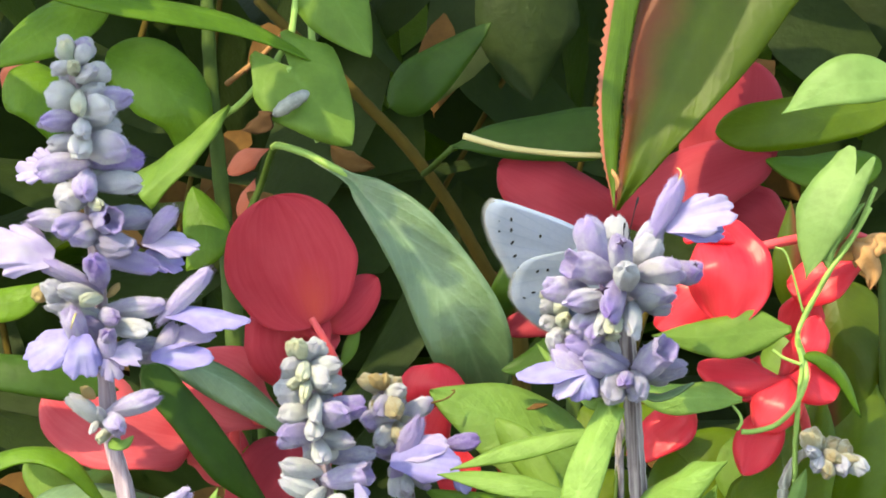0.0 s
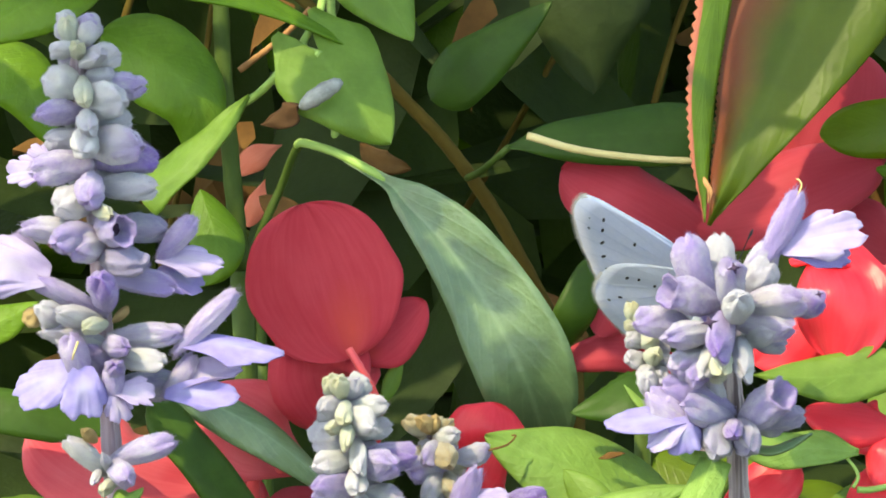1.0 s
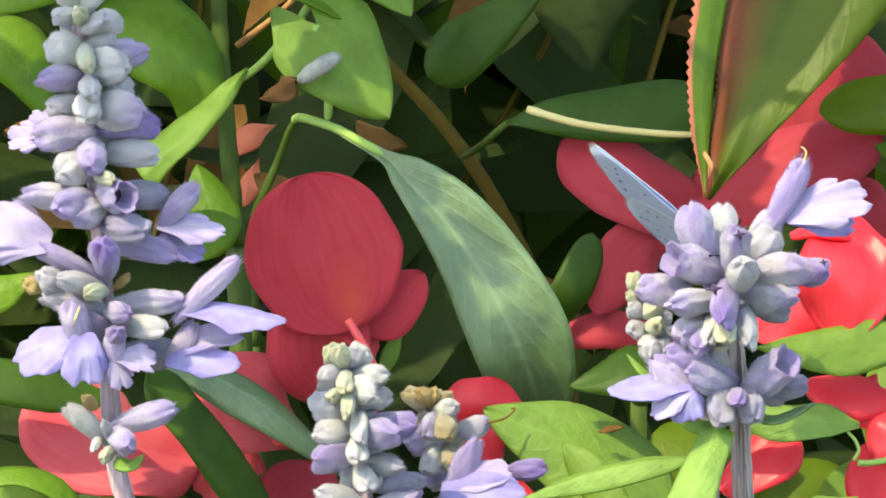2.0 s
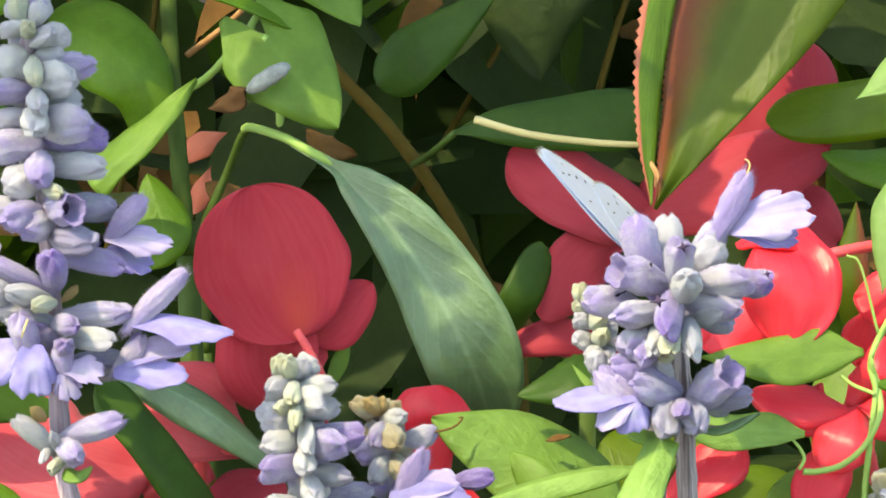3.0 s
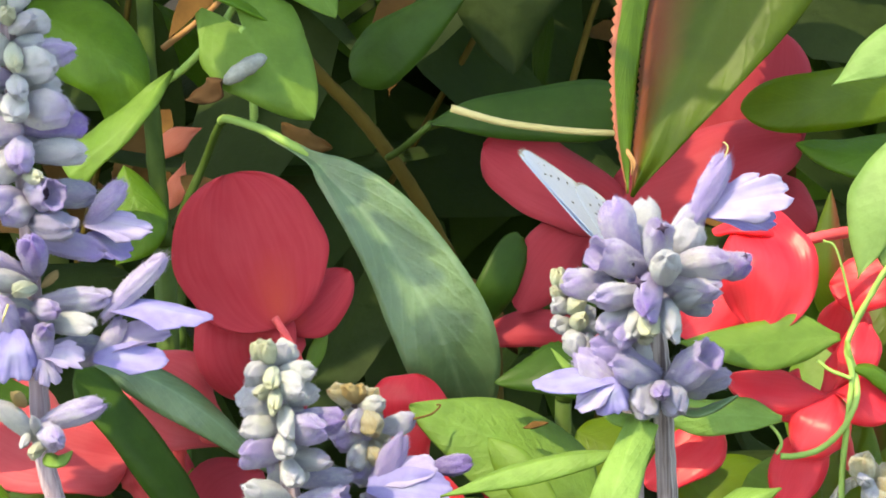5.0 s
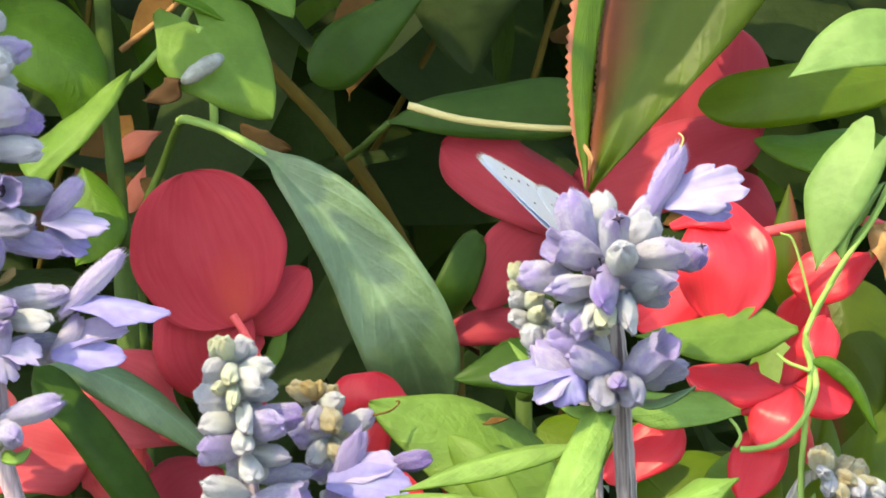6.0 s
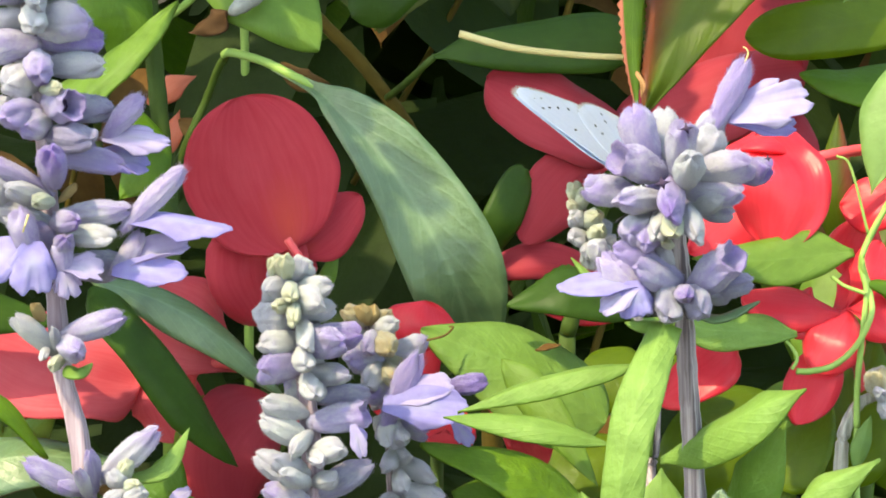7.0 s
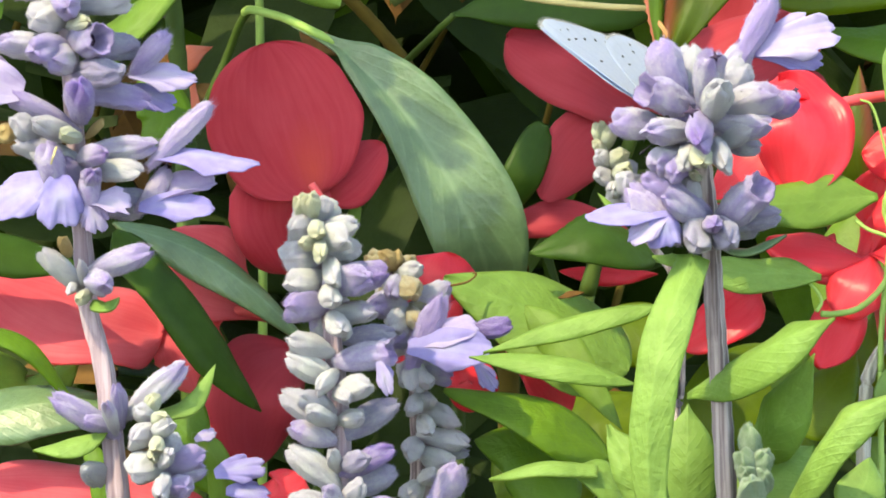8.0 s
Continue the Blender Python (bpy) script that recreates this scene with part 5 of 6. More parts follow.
bud(L, (-36.09, 16.23, 13), (-31.34, 15.95, 13), 2.70, 'pale')
bud(L, (-35.58, 16.84, 15.25), (-34.87, 15.13, 22), 2.19, 'pale')
bud(L, (-35.55, 14.26, 13.5), (-39.68, 14.32, 15), 2.83, 'pale')
bud(L, (-35.61, 15.22, 15.25), (-35.43, 12.96, 22), 2.58, 'pale')
bud(L, (-35.13, 13.6, 14.5), (-30.11, 13.66, 19), 3.48, 'lilac')
bud(L, (-34.99, 12.31, 13), (-28.79, 12.53, 13), 3.22, 'violet')
bud(L, (-35.41, 11.99, 14), (-40.81, 11.09, 17), 3.22, 'lilac')
bud(L, (-35.1, 10.68, 15.25), (-34.86, 8.39, 22), 2.96, 'lilac')
bud(L, (-34.92, 9.71, 14), (-28.76, 9.59, 17), 2.70, 'pale')
bud(L, (-35.17, 8.74, 14.25), (-38.28, 7.81, 18), 3.35, 'pale')
bud(L, (-34.83, 7.43, 15.25), (-32.82, 7.07, 22), 1.42, 'green')
bud(L, (-35.27, 4.98, 13.75), (-41.97, 5.79, 16), 3.02, 'lilac')
bud(L, (-34.93, 5.25, 15), (-38.21, 4.38, 21), 2.91, 'lilac')
bud(L, (-34.38, 6.07, 15), (-31.61, 5.47, 21), 3.14, 'lilac_open')
bud(L, (-34.22, 5.54, 13), (-27.91, 5.65, 13), 2.80, 'grey')
bud(L, (-34.12, 3.06, 14.75), (-29.93, 2.22, 20), 3.02, 'grey')
bud(L, (-34.4, 3.88, 14.75), (-36.54, 3.74, 20), 2.80, 'lilac')
bud(L, (-33.91, 1.15, 13.75), (-26.96, 0.06, 16), 2.58, 'lilac')
bud(L, (-33.97, 0.06, 12.5), (-29.93, 2.53, 11), 2.24, 'violet')
bud(L, (-33.64, -1.58, 15.5), (-33.77, 1.13, 23), 3.02, 'violet')
bud(L, (-34.19, -2.68, 13.5), (-40.67, 0.88, 15), 2.46, 'lilac')
bud(L, (-34.4, -3.23, 14.75), (-38.17, -2.38, 20), 2.24, 'pale')
bud(L, (-33.82, -3.5, 15.25), (-35.45, -3.84, 22), 1.46, 'green')
bud(L, (-34.18, -5.42, 13.75), (-40.06, -4.04, 16), 2.69, 'pale')
bud(L, (-39.95, -2.57, 13.5), (-41.65, -3.22, 15), 1.90, 'rust')
bud(L, (-37.98, -3.23, 14.25), (-39.93, -1.85, 18), 2.46, 'pale')
bud(L, (-33.07, -3.23, 14), (-31.55, -2.02, 17), 1.12, 'rust')
bud(L, (-33.34, -4.87, 14), (-26.37, -4.41, 17), 2.58, 'lilac')
bud(L, (-33.82, -5.68, 15.25), (-31.29, -5.62, 22), 1.90, 'violet')
bud(L, (-33.03, -6.78, 14.75), (-27.87, -7.1, 20), 2.35, 'pale')
bud(L, (-33.63, -6.52, 13.75), (-38.69, -4.58, 16), 2.58, 'pale')
bud(L, (-32.88, -9.55, 12.5), (-26.63, -9.41, 11), 3.02, 'grey')
bud(L, (-33.89, -8.16, 14), (-35.91, -5.67, 17), 2.24, 'lilac')
bud(L, (-33.29, -8.69, 15), (-32.42, -7.25, 21), 1.90, 'violet')
bud(L, (-33.92, -10.9, 13.5), (-36.3, -8.69, 15), 2.58, 'lilac')
bud(L, (-33.89, -18.01, 14), (-37.54, -14.55, 17), 2.24, 'pale')
bud(L, (-33.06, -16.64, 14.25), (-26.98, -14.74, 18), 2.46, 'lilac')
bud(L, (-33, -17.16, 15.25), (-31.29, -18.21, 22), 2.46, 'lilac')
bud(L, (-33.14, -18.81, 14.75), (-33.83, -19.46, 20), 1.68, 'green')
bud(L, (-34.94, -14.82, 14.75), (-35.57, -13.61, 20), 1.23, 'rust')
bud(L, (-33.45, -17.98, 15), (-33.67, -15.91, 21), 1.01, 'pale')
bud(L, (-34.68, -17.72, 14.5), (-34.7, -18.68, 19), 1.12, 'pale')
bud(L, (-30.5, -32.22, 13.75), (-36.73, -28.59, 16), 2.35, 'lilac')
bud(L, (-30.5, -32.03, 15.25), (-31.37, -29.56, 22), 1.46, 'lilac')
bud(L, (-29.95, -31.43, 14.25), (-30.46, -27.57, 18), 1.57, 'lilac')
bud(L, (-29.4, -30.32, 14), (-23.76, -25.65, 17), 2.69, 'lilac')
bud(L, (-30.77, -31.68, 14), (-33.47, -31.02, 17), 1.46, 'lilac')
leaf(L, [(-32.58, -19.53, 18), (-31.44, -20.15, 19), (-30.03, -19.26, 18)], 1.90, "ovate", "sage_leaf", (0, 0.8, 0.5), name="bract", rib=False)
leaf(L, [(-31.32, -32.01, 15), (-34.58, -33.4, 16), (-38.51, -33.75, 15)], 2.35, "lance", "sage_leaf", (0, 0.6, 0.8), name="bract")
leaf(L, [(-27.22, -30.34, 14), (-23.12, -29.34, 15), (-20.79, -25.46, 14)], 1.90, "lance", "sage_leaf", (0.3, 0.5, 0.8), name="bract")
# small flower near the top
lip(L, [(-39.37, 11.19, 16), (-43.40, 11.26, 16)], 3.0, "corolla_pale", (0.1, 0.35, 0.93), frill=0.10)
lip(L, [(-39.21, 12.04, 15), (-41.13, 13.63, 15)], 1.9, "corolla_pale", (0.1, 0.2, 0.97))
# wide flower at the side
lip(L, [(-39.20, 1.15, 15), (-47.18, 3.10, 16)], 6.0, "corolla_pale", (0.15, 0.25, 0.95), cup=0.1, frill=0.06)
bud(L, (-40.07, 1.54, 13), (-42.95, 5.10, 13), 2.3, 'hood')
# upper flower with a pale lip
bud(L, (-28.58, 2.90, 14), (-25.04, 6.72, 15), 2.2, 'hood')
lip(L, [(-28.96, 2.79, 14), (-22.41, 2.35, 15)], 3.3, "corolla_pale", (0.05, 0.62, 0.78))
lip(L, [(-29.06, 1.59, 12), (-24.46, 0.05, 13)], 2.9, "corolla", (0.0, 0.6, 0.8))
# flower held straight out
bud(L, (-26.85, -6.06, 16), (-21.03, -0.38, 17), 2.2, 'hood')
lip(L, [(-26.41, -5.40, 16), (-16.43, -6.26, 18)], 4.2, "corolla", (0.12, 0.84, 0.53), cup=-0.10, droop=0.05, frill=0.05)
# cupped flower under it
bud(L, (-28.14, -10.46, 14), (-25.36, -6.40, 15), 1.9, 'hood')
lip(L, [(-28.19, -10.01, 14.5), (-20.51, -8.00, 15)], 3.2, "corolla_pale", (0.05, 0.75, 0.65), cup=0.5, droop=-0.15, frill=0.09, notch=0.05, lobes=0.06)
lip(L, [(-28.10, -10.27, 15.5), (-20.87, -10.49, 17)], 3.0, "corolla", (0.05, 0.45, 0.88), cup=0.3, droop=0.1, frill=0.10, notch=0.06, lobes=0.06)
# drooping flower in front
bud(L, (-35.74, -8.66, 17), (-36.98, -4.39, 20), 2.5, 'hood')
lip(L, [(-35.68, -7.83, 18), (-42.54, -10.39, 18)], 4.6, "corolla", (0.0, 0.5, 0.86), frill=0.035, notch=0.08, lobes=0.08)
lip(L, [(-35.62, -7.44, 19), (-35.89, -12.42, 20)], 4.9, "corolla", (0.1, 0.35, 0.93), cup=-0.15, frill=0.03, notch=0.08, lobes=0.08)
stem(L, [(-35.99, -5.08, 22), (-36.25, -5.99, 23), (-36.50, -6.75, 22.5)], 0.13, 0.09, "straw", "style")
# half-open flower beside it
bud(L, (-32.58, -10.84, 17), (-32.80, -6.90, 19), 2.0, 'hood')
lip(L, [(-32.75, -9.85, 18), (-28.94, -11.04, 18)], 3.2, "corolla_pale", (0.0, 0.6, 0.8), cup=0.4, droop=-0.15)
lip(L, [(-32.85, -10.01, 18), (-31.98, -13.00, 18)], 2.8, "corolla_pale", (0.1, 0.4, 0.9))

fill(L, [(-36.73, 25.01, 13), (-36.33, 17.86, 13), (-35.18, 8.74, 13), (-34.42, -0.37, 13), (-33.68, -10.78, 13)], 0.03, 0.5, 0.09, 2.8, 2.2, ("pale", "pale", "lilac"), 21)

L2 = sage("short young sage side spike with cream and white buds")
stem(L2, [(-26.94, -29.44, 17), (-26.43, -34.07, 17), (-25.39, -39.79, 17)], 0.4, 0.6, "lilac_stem", square=True)
rooted(L2, (-25.39, -39.79, 17), 0.6, 0.8, "lilac_stem", square=True)
bud(L2, (-26.84, -30.29, 17.5), (-27.05, -28.75, 19), 1.79, 'green')
bud(L2, (-26.95, -30.83, 17.5), (-28.58, -29.93, 19), 1.90, 'pale')
bud(L2, (-26.69, -31.44, 18.5), (-25.78, -31.07, 23), 1.46, 'green')
bud(L2, (-26.69, -32.22, 18), (-29.03, -33.19, 21), 2.58, 'pale')
bud(L2, (-26.53, -32.25, 18.5), (-25.36, -31.72, 23), 1.90, 'pale')
bud(L2, (-26.43, -32.83, 19), (-26.67, -34.25, 25), 1.46, 'green')
bud(L2, (-26.44, -33.63, 18.75), (-27, -34.99, 24), 1.68, 'green')
bud(L2, (-26.33, -34.1, 17.5), (-24.37, -33.12, 19), 2.24, 'pale')
bud(L2, (-26.17, -34.95, 18), (-29.05, -36.43, 21), 2.80, 'pale')
bud(L2, (-26.18, -35.27, 19), (-25.39, -34.85, 25), 1.90, 'pale')
bud(L2, (-25.9, -35.74, 17.5), (-22, -34.22, 19), 2.46, 'lilac')
bud(L2, (-25.91, -36.54, 17.25), (-21.84, -35.8, 18), 2.24, 'lilac')
bud(L2, (-25.92, -36.9, 19), (-26.22, -38.54, 25), 2.24, 'pale')
bud(L2, (-25.65, -37.69, 18.5), (-23.79, -37.77, 23), 2.46, 'lilac')
bud(L2, (-33.51, -35.56, 15.5), (-31.91, -36.44, 11), 2.24, 'grey')
lip(L2, [(-20.86, -35.62, 4), (-18.66, -35.19, 6), (-15.85, -34.55, 4)], 3.08, "corolla", (0, 0.5, 0.86))
lip(L2, [(-19.76, -37.3, 4), (-17.57, -37.42, 6), (-15.32, -37.62, 4)], 2.80, "corolla", (0, 0.5, 0.86))
lip(L2, [(-22.77, -32.27, 4), (-21.67, -31.67, 5), (-20.71, -31.29, 4)], 1.34, "corolla_pale", (0, 0.5, 0.86))

M = sage("dense mealy sage spike of white-felted buds with a greenish tip")
stem(M, [(-11, -9.01, 8), (-10.33, -14.3, 8), (-9.6, -19.86, 8), (-8.99, -25.42, 8), (-8.72, -31.51, 8), (-8.36, -39.53, 8)], 0.6, 1.0, "lilac_stem", square=True, n=30)
rooted(M, (-8.36, -39.53, 8), 1.0, 1.3, "lilac_stem", square=True)
bud(M, (-11.59, -10.75, 8.75), (-12.57, -8.9, 11), 2.02, 'green')
bud(M, (-11.21, -10.8, 9.25), (-11.52, -8.93, 13), 1.79, 'green')
bud(M, (-10.86, -11.01, 8.5), (-9.56, -9.05, 10), 1.90, 'pale')
bud(M, (-10.99, -11.59, 8.75), (-13.48, -12.22, 11), 2.58, 'pale')
bud(M, (-10.8, -11.42, 10), (-10.76, -13.07, 16), 1.57, 'green')
bud(M, (-10.65, -12.12, 8.5), (-6.71, -11.51, 10), 2.46, 'pale')
bud(M, (-10.69, -12.79, 9.75), (-7.94, -13.55, 15), 2.58, 'pale')
bud(M, (-10.92, -13.34, 9.75), (-12.27, -13.8, 15), 1.57, 'green')
bud(M, (-10.68, -14.37, 8.75), (-14.06, -15.2, 11), 3.14, 'pale')
bud(M, (-10.55, -13.39, 10.25), (-10.59, -15.36, 17), 1.79, 'green')
bud(M, (-10.43, -14.03, 8), (-6.33, -13.78, 8), 2.24, 'pale')
bud(M, (-10.38, -16.61, 9), (-13.77, -17.39, 12), 2.69, 'pale')
bud(M, (-9.74, -15.33, 10.25), (-9.2, -17.83, 17), 2.13, 'pale')
bud(M, (-9.82, -17.15, 8.75), (-3.92, -16.38, 11), 2.80, 'violet')
bud(M, (-9.74, -17.51, 9.75), (-5.79, -17.25, 15), 3.02, 'lilac')
bud(M, (-9.85, -19.39, 9), (-14.01, -19.87, 12), 3.14, 'lilac')
bud(M, (-9.65, -17.83, 10.25), (-9.44, -19.75, 17), 2.02, 'pale')
bud(M, (-9.45, -20.57, 10), (-8.56, -22.41, 16), 2.24, 'pale')
bud(M, (-9.54, -20.52, 9.25), (-5.2, -20.4, 13), 2.02, 'grey')
bud(M, (-9.51, -24.09, 9), (-13.71, -22.90, 12), 2.4, 'pale')
bud(M, (-9.37, -26.86, 9), (-13.81, -24.48, 11), 2.6, 'pale')
bud(M, (-8.99, -26.07, 9.5), (-10.96, -28.11, 14), 1.9, 'pale')
bud(M, (-8.96, -24.93, 9), (-3.78, -24.28, 11), 3.0, 'lilac_open')
bud(M, (-8.60, -22.57, 7), (-3.05, -21.94, 7), 2.2, 'grey')
bud(M, (-9.03, -28.31, 10), (-5.85, -27.50, 14), 2.3, 'pale')
bud(M, (-8.86, -27.76, 10), (-8.01, -29.02, 14), 1.6, 'pale')
bud(M, (-9.41, -31.12, 9), (-14.37, -27.99, 10), 2.6, 'pale')
bud(M, (-9.32, -29.96, 10), (-12.71, -28.54, 14), 2.0, 'pale')
bud(M, (-9.22, -30.79, 10), (-11.88, -30.14, 15), 1.9, 'pale')
bud(M, (-9.31, -32.67, 9), (-13.60, -31.37, 11), 2.5, 'lilac')
bud(M, (-8.73, -32.34, 8), (-2.93, -29.02, 9), 2.5, 'grey')
bud(M, (-8.74, -30.74, 9), (-6.53, -30.55, 12), 1.8, 'pale')
bud(M, (-8.92, -37.19, 9), (-13.76, -33.40, 10), 2.7, 'pale')
bud(M, (-8.79, -35.54, 9), (-9.78, -33.99, 13), 1.6, 'pale')
bud(M, (-8.52, -35.02, 9.5), (-6.17, -34.68, 13), 2.0, 'grey')
bud(M, (-8.52, -35.87, 9), (-3.51, -33.43, 10), 2.4, 'violet')
bud(M, (-8.34, -37.70, 8), (-3.12, -35.70, 8), 2.6, 'grey')
bud(M, (-8.58, -39.34, 10), (-6.63, -37.03, 13), 2.2, 'pale')
bud(M, (-8.83, -39.57, 9), (-13.66, -38.52, 11), 2.6, 'pale')
bud(M, (-8.69, -39.61, 10), (-10.37, -37.81, 15), 2.3, 'lilac')
bud(M, (-8.29, -40.67, 9), (-3.23, -38.84, 10), 2.6, 'lilac')
lip(M, [(-4.97, -25.24, 13), (-4.2, -26.69, 14), (-3.91, -28.55, 13)], 1.46, "corolla_pale", (0, 0.3, 0.95))
lip(M, [(-4.87, -25.52, 13), (-3.88, -26.08, 13), (-3.41, -26.56, 12)], 0.78, "corolla", (0, 0.3, 0.95))

fill(M, [(-11, -9.57, 8), (-10.33, -14.3, 8), (-9.6, -19.86, 8), (-8.99, -25.42, 8), (-8.72, -31.51, 8), (-8.35, -39.25, 8)], 0.04, 0.5, 0.09, 2.6, 2.1, ("pale", "pale", "lilac"), 23)

N = sage("fading mealy sage spike with brown tip and one open violet-blue flower")
stem(N, [(-3.04, -13.79, -5), (-1.96, -18.34, -5), (-0.61, -24.02, -5), (-0.21, -29.68, -5), (-0.2, -39, -5)], 0.6, 0.9, "sage_stem", square=True)
rooted(N, (-0.2, -39, -5), 0.9, 1.2, "sage_stem", square=True)
bud(N, (-3.08, -14.71, -4.25), (-5.41, -13.58, -2), 1.90, 'cream')
bud(N, (-2.81, -14.73, -4), (-3.76, -13.34, -1), 1.57, 'rust')
bud(N, (-2.52, -14.71, -4.25), (-2.31, -13.38, -2), 1.46, 'rust')
bud(N, (-2.51, -14.98, -4.5), (-0.58, -13.7, -3), 1.46, 'cream')
bud(N, (-2.25, -15.59, -4), (-0.29, -14.83, -1), 2.02, 'pale')
bud(N, (-2, -16.2, -3.5), (-3.32, -17.68, 1), 2.13, 'lilac')
bud(N, (-1.9, -16.22, -3.25), (-0.84, -17.78, 2), 2.24, 'cream')
bud(N, (-1.72, -18.42, -4), (-4.94, -18.64, -1), 2.69, 'lilac')
bud(N, (-1.67, -17.78, -5), (-4.2, -16.06, -5), 2.24, 'pale')
bud(N, (-0.54, -17.79, -5), (3.05, -16.39, -5), 2.13, 'lilac')
bud(N, (-1.19, -19.05, -3.25), (-0.32, -20.87, 2), 2.02, 'cream')
bud(N, (-1.19, -19.6, -3.5), (-3.36, -21.05, 1), 2.46, 'pale')
bud(N, (-1.03, -21.28, -3.75), (-3.33, -22.1, 0), 2.46, 'lilac')
bud(N, (-0.51, -24.14, -3.25), (-0.95, -27.31, 2), 2.13, 'pale')
bud(N, (-0.25, -24.09, -4), (2.74, -26.01, -1), 2.35, 'lilac')
bud(N, (-0.31, -25.29, -3), (0.41, -26.82, 3), 1.68, 'pale')
bud(N, (-0.32, -27.53, -3.25), (-1.53, -29.54, 2), 1.68, 'pale')
bud(N, (-0.13, -28.62, -4), (3.47, -30.63, -1), 2.13, 'pale')
bud(N, (-0.19, -29.81, -3), (0.36, -31.57, 3), 1.68, 'pale')
bud(N, (-0.21, -31.42, -4.25), (4.52, -32.44, -2), 2.24, 'pale')
bud(N, (-0.26, -32.59, -3.5), (-1.81, -33.39, 1), 2.24, 'pale')
bud(N, (-0.13, -33.13, -4), (2.76, -34.56, -1), 2.24, 'pale')
bud(N, (-0.08, -33.08, -5), (4.67, -33.12, -5), 1.57, 'grey')
bud(N, (-0.21, -28.65, -3.5), (0.77, -28.1, 1), 1.57, 'pale')
bud(N, (-0.3, -35.99, -3.25), (0.92, -35.71, 2), 1.68, 'pale')
bud(N, (-0.29, -36.53, -3.75), (-1.81, -37.82, 0), 2.02, 'pale')
bud(N, (-0.65, -24.09, -4), (-0.2, -22.05, -1), 3.36, 'lilac')
bud(N, (-1.23, -24.93, 0), (1.96, -17.99, 3), 2.46, 'hood')
lip(N, [(-1.58, -22.86, 1), (5.01, -20.89, 4)], 3.2, "corolla_pale", (0.0, 0.5, 0.86), notch=0.08, lobes=0.08)
lip(N, [(-1.63, -23.10, 2), (6.38, -23.54, 5)], 4.4, "corolla", (0.05, 0.35, 0.93), cup=0.1, frill=0.10, notch=0.08, lobes=0.06)
bud(N, (4.65, -21.48, 0), (8.76, -20.91, 1), 2.0, 'violet')
lip(N, [(5.29, -24.55, -2), (7.40, -27.11, -2)], 1.9, "corolla", (0.1, 0.4, 0.9))
bud(N, (0.44, -38.77, 2), (3.18, -34.83, 4), 2.80, 'hood')
stem(N, [(2.94, -16.61, -3), (4.53, -16.2, -4), (5.32, -15.67, -5), (5.61, -15.22, -5), (5.21, -15.22, -5)], 0.12, 0.08, "brown", "tendril")

fill(N, [(-3.05, -14.36, -5), (-1.96, -18.34, -5), (-0.61, -24.02, -5), (-0.21, -29.68, -5), (-0.2, -38.72, -5)], 0.05, 0.6, 0.13, 2.4, 1.9, ("pale", "cream", "grey"), 24)

R = sage("mealy sage spike with violet buds on a grooved grey stem")
stem(R, [(25.91, -1.57, 20), (26.24, -6.45, 20), (26.78, -11.33, 20), (26.89, -14.04, 20), (27.26, -21.62, 20), (27.69, -29.26, 20), (28.18, -40.41, 20)], 0.75, 0.88, "sage_stem", square=True, n=44)
rooted(R, (28.18, -40.41, 20), 1.15, 1.5, "sage_stem", square=True, drift=(8, 0))
bud(R, (23.85, -0.76, 21.5), (22.01, 4.91, 23), 3.47, 'lilac')
bud(R, (25.54, 0.05, 20), (25.5, 4.96, 17), 2.91, 'pale')
bud(R, (26.07, -1.56, 24), (26.32, 2.39, 33), 3.14, 'lilac')
bud(R, (27.88, -0.22, 22), (30.16, 2.21, 25), 3.14, 'pale')
bud(R, (27.64, -1.03, 21.5), (30.8, 3.83, 23), 2.02, 'lilac')
bud(R, (27.85, -1.83, 22.75), (32.96, -1.12, 28), 3.25, 'lilac')
bud(R, (31.67, -1.35, 22), (35.17, -1.34, 25), 2.58, 'violet')
bud(R, (26.69, -2.91, 24.5), (26.65, -0.74, 35), 2.80, 'pale')
bud(R, (24.9, -1.57, 22.25), (20.34, -0.38, 26), 3.36, 'lilac_open')
bud(R, (21.95, -3.46, 21.75), (17.18, -3.18, 24), 3.02, 'lilac')
bud(R, (24.86, -4.26, 23.25), (20.05, -4.64, 30), 2.58, 'lilac')
bud(R, (25.91, -2.64, 24), (24.83, -6.31, 33), 2.91, 'violet')
bud(R, (27.05, -3.45, 22.5), (32.21, -3.8, 27), 2.46, 'lilac')
bud(R, (27.91, -4.81, 21.5), (31.61, -5.61, 23), 2.13, 'grey')
bud(R, (27.86, -5.34, 22.5), (30.33, -4.23, 27), 1.90, 'pale')
bud(R, (24.59, -5.61, 23.25), (23.57, -8.16, 30), 2.02, 'pale')
bud(R, (25.54, -5.6, 23.75), (25.3, -7.92, 32), 2.02, 'green')
bud(R, (27.38, -5.07, 23.5), (27.36, -8.36, 31), 2.46, 'pale')
bud(R, (23.8, -6.15, 22.75), (21.08, -7.7, 28), 2.91, 'lilac')
bud(R, (23.79, -6.42, 23), (22.75, -8.76, 29), 2.69, 'lilac')
bud(R, (25.68, -8.58, 23), (24.36, -8.6, 29), 1.12, 'green')
bud(R, (26.13, -11.93, 22.5), (19.61, -9.27, 27), 3.02, 'lilac')
bud(R, (25.45, -11.29, 22), (24.09, -8.55, 25), 2.02, 'pale')
bud(R, (26.1, -12.46, 23.25), (21.65, -11.04, 30), 2.80, 'lilac')
bud(R, (27.52, -12.68, 22.75), (31.14, -10.11, 28), 3.36, 'lilac_open')
bud(R, (27.62, -12.81, 21.75), (33.28, -12.12, 24), 2.58, 'grey')
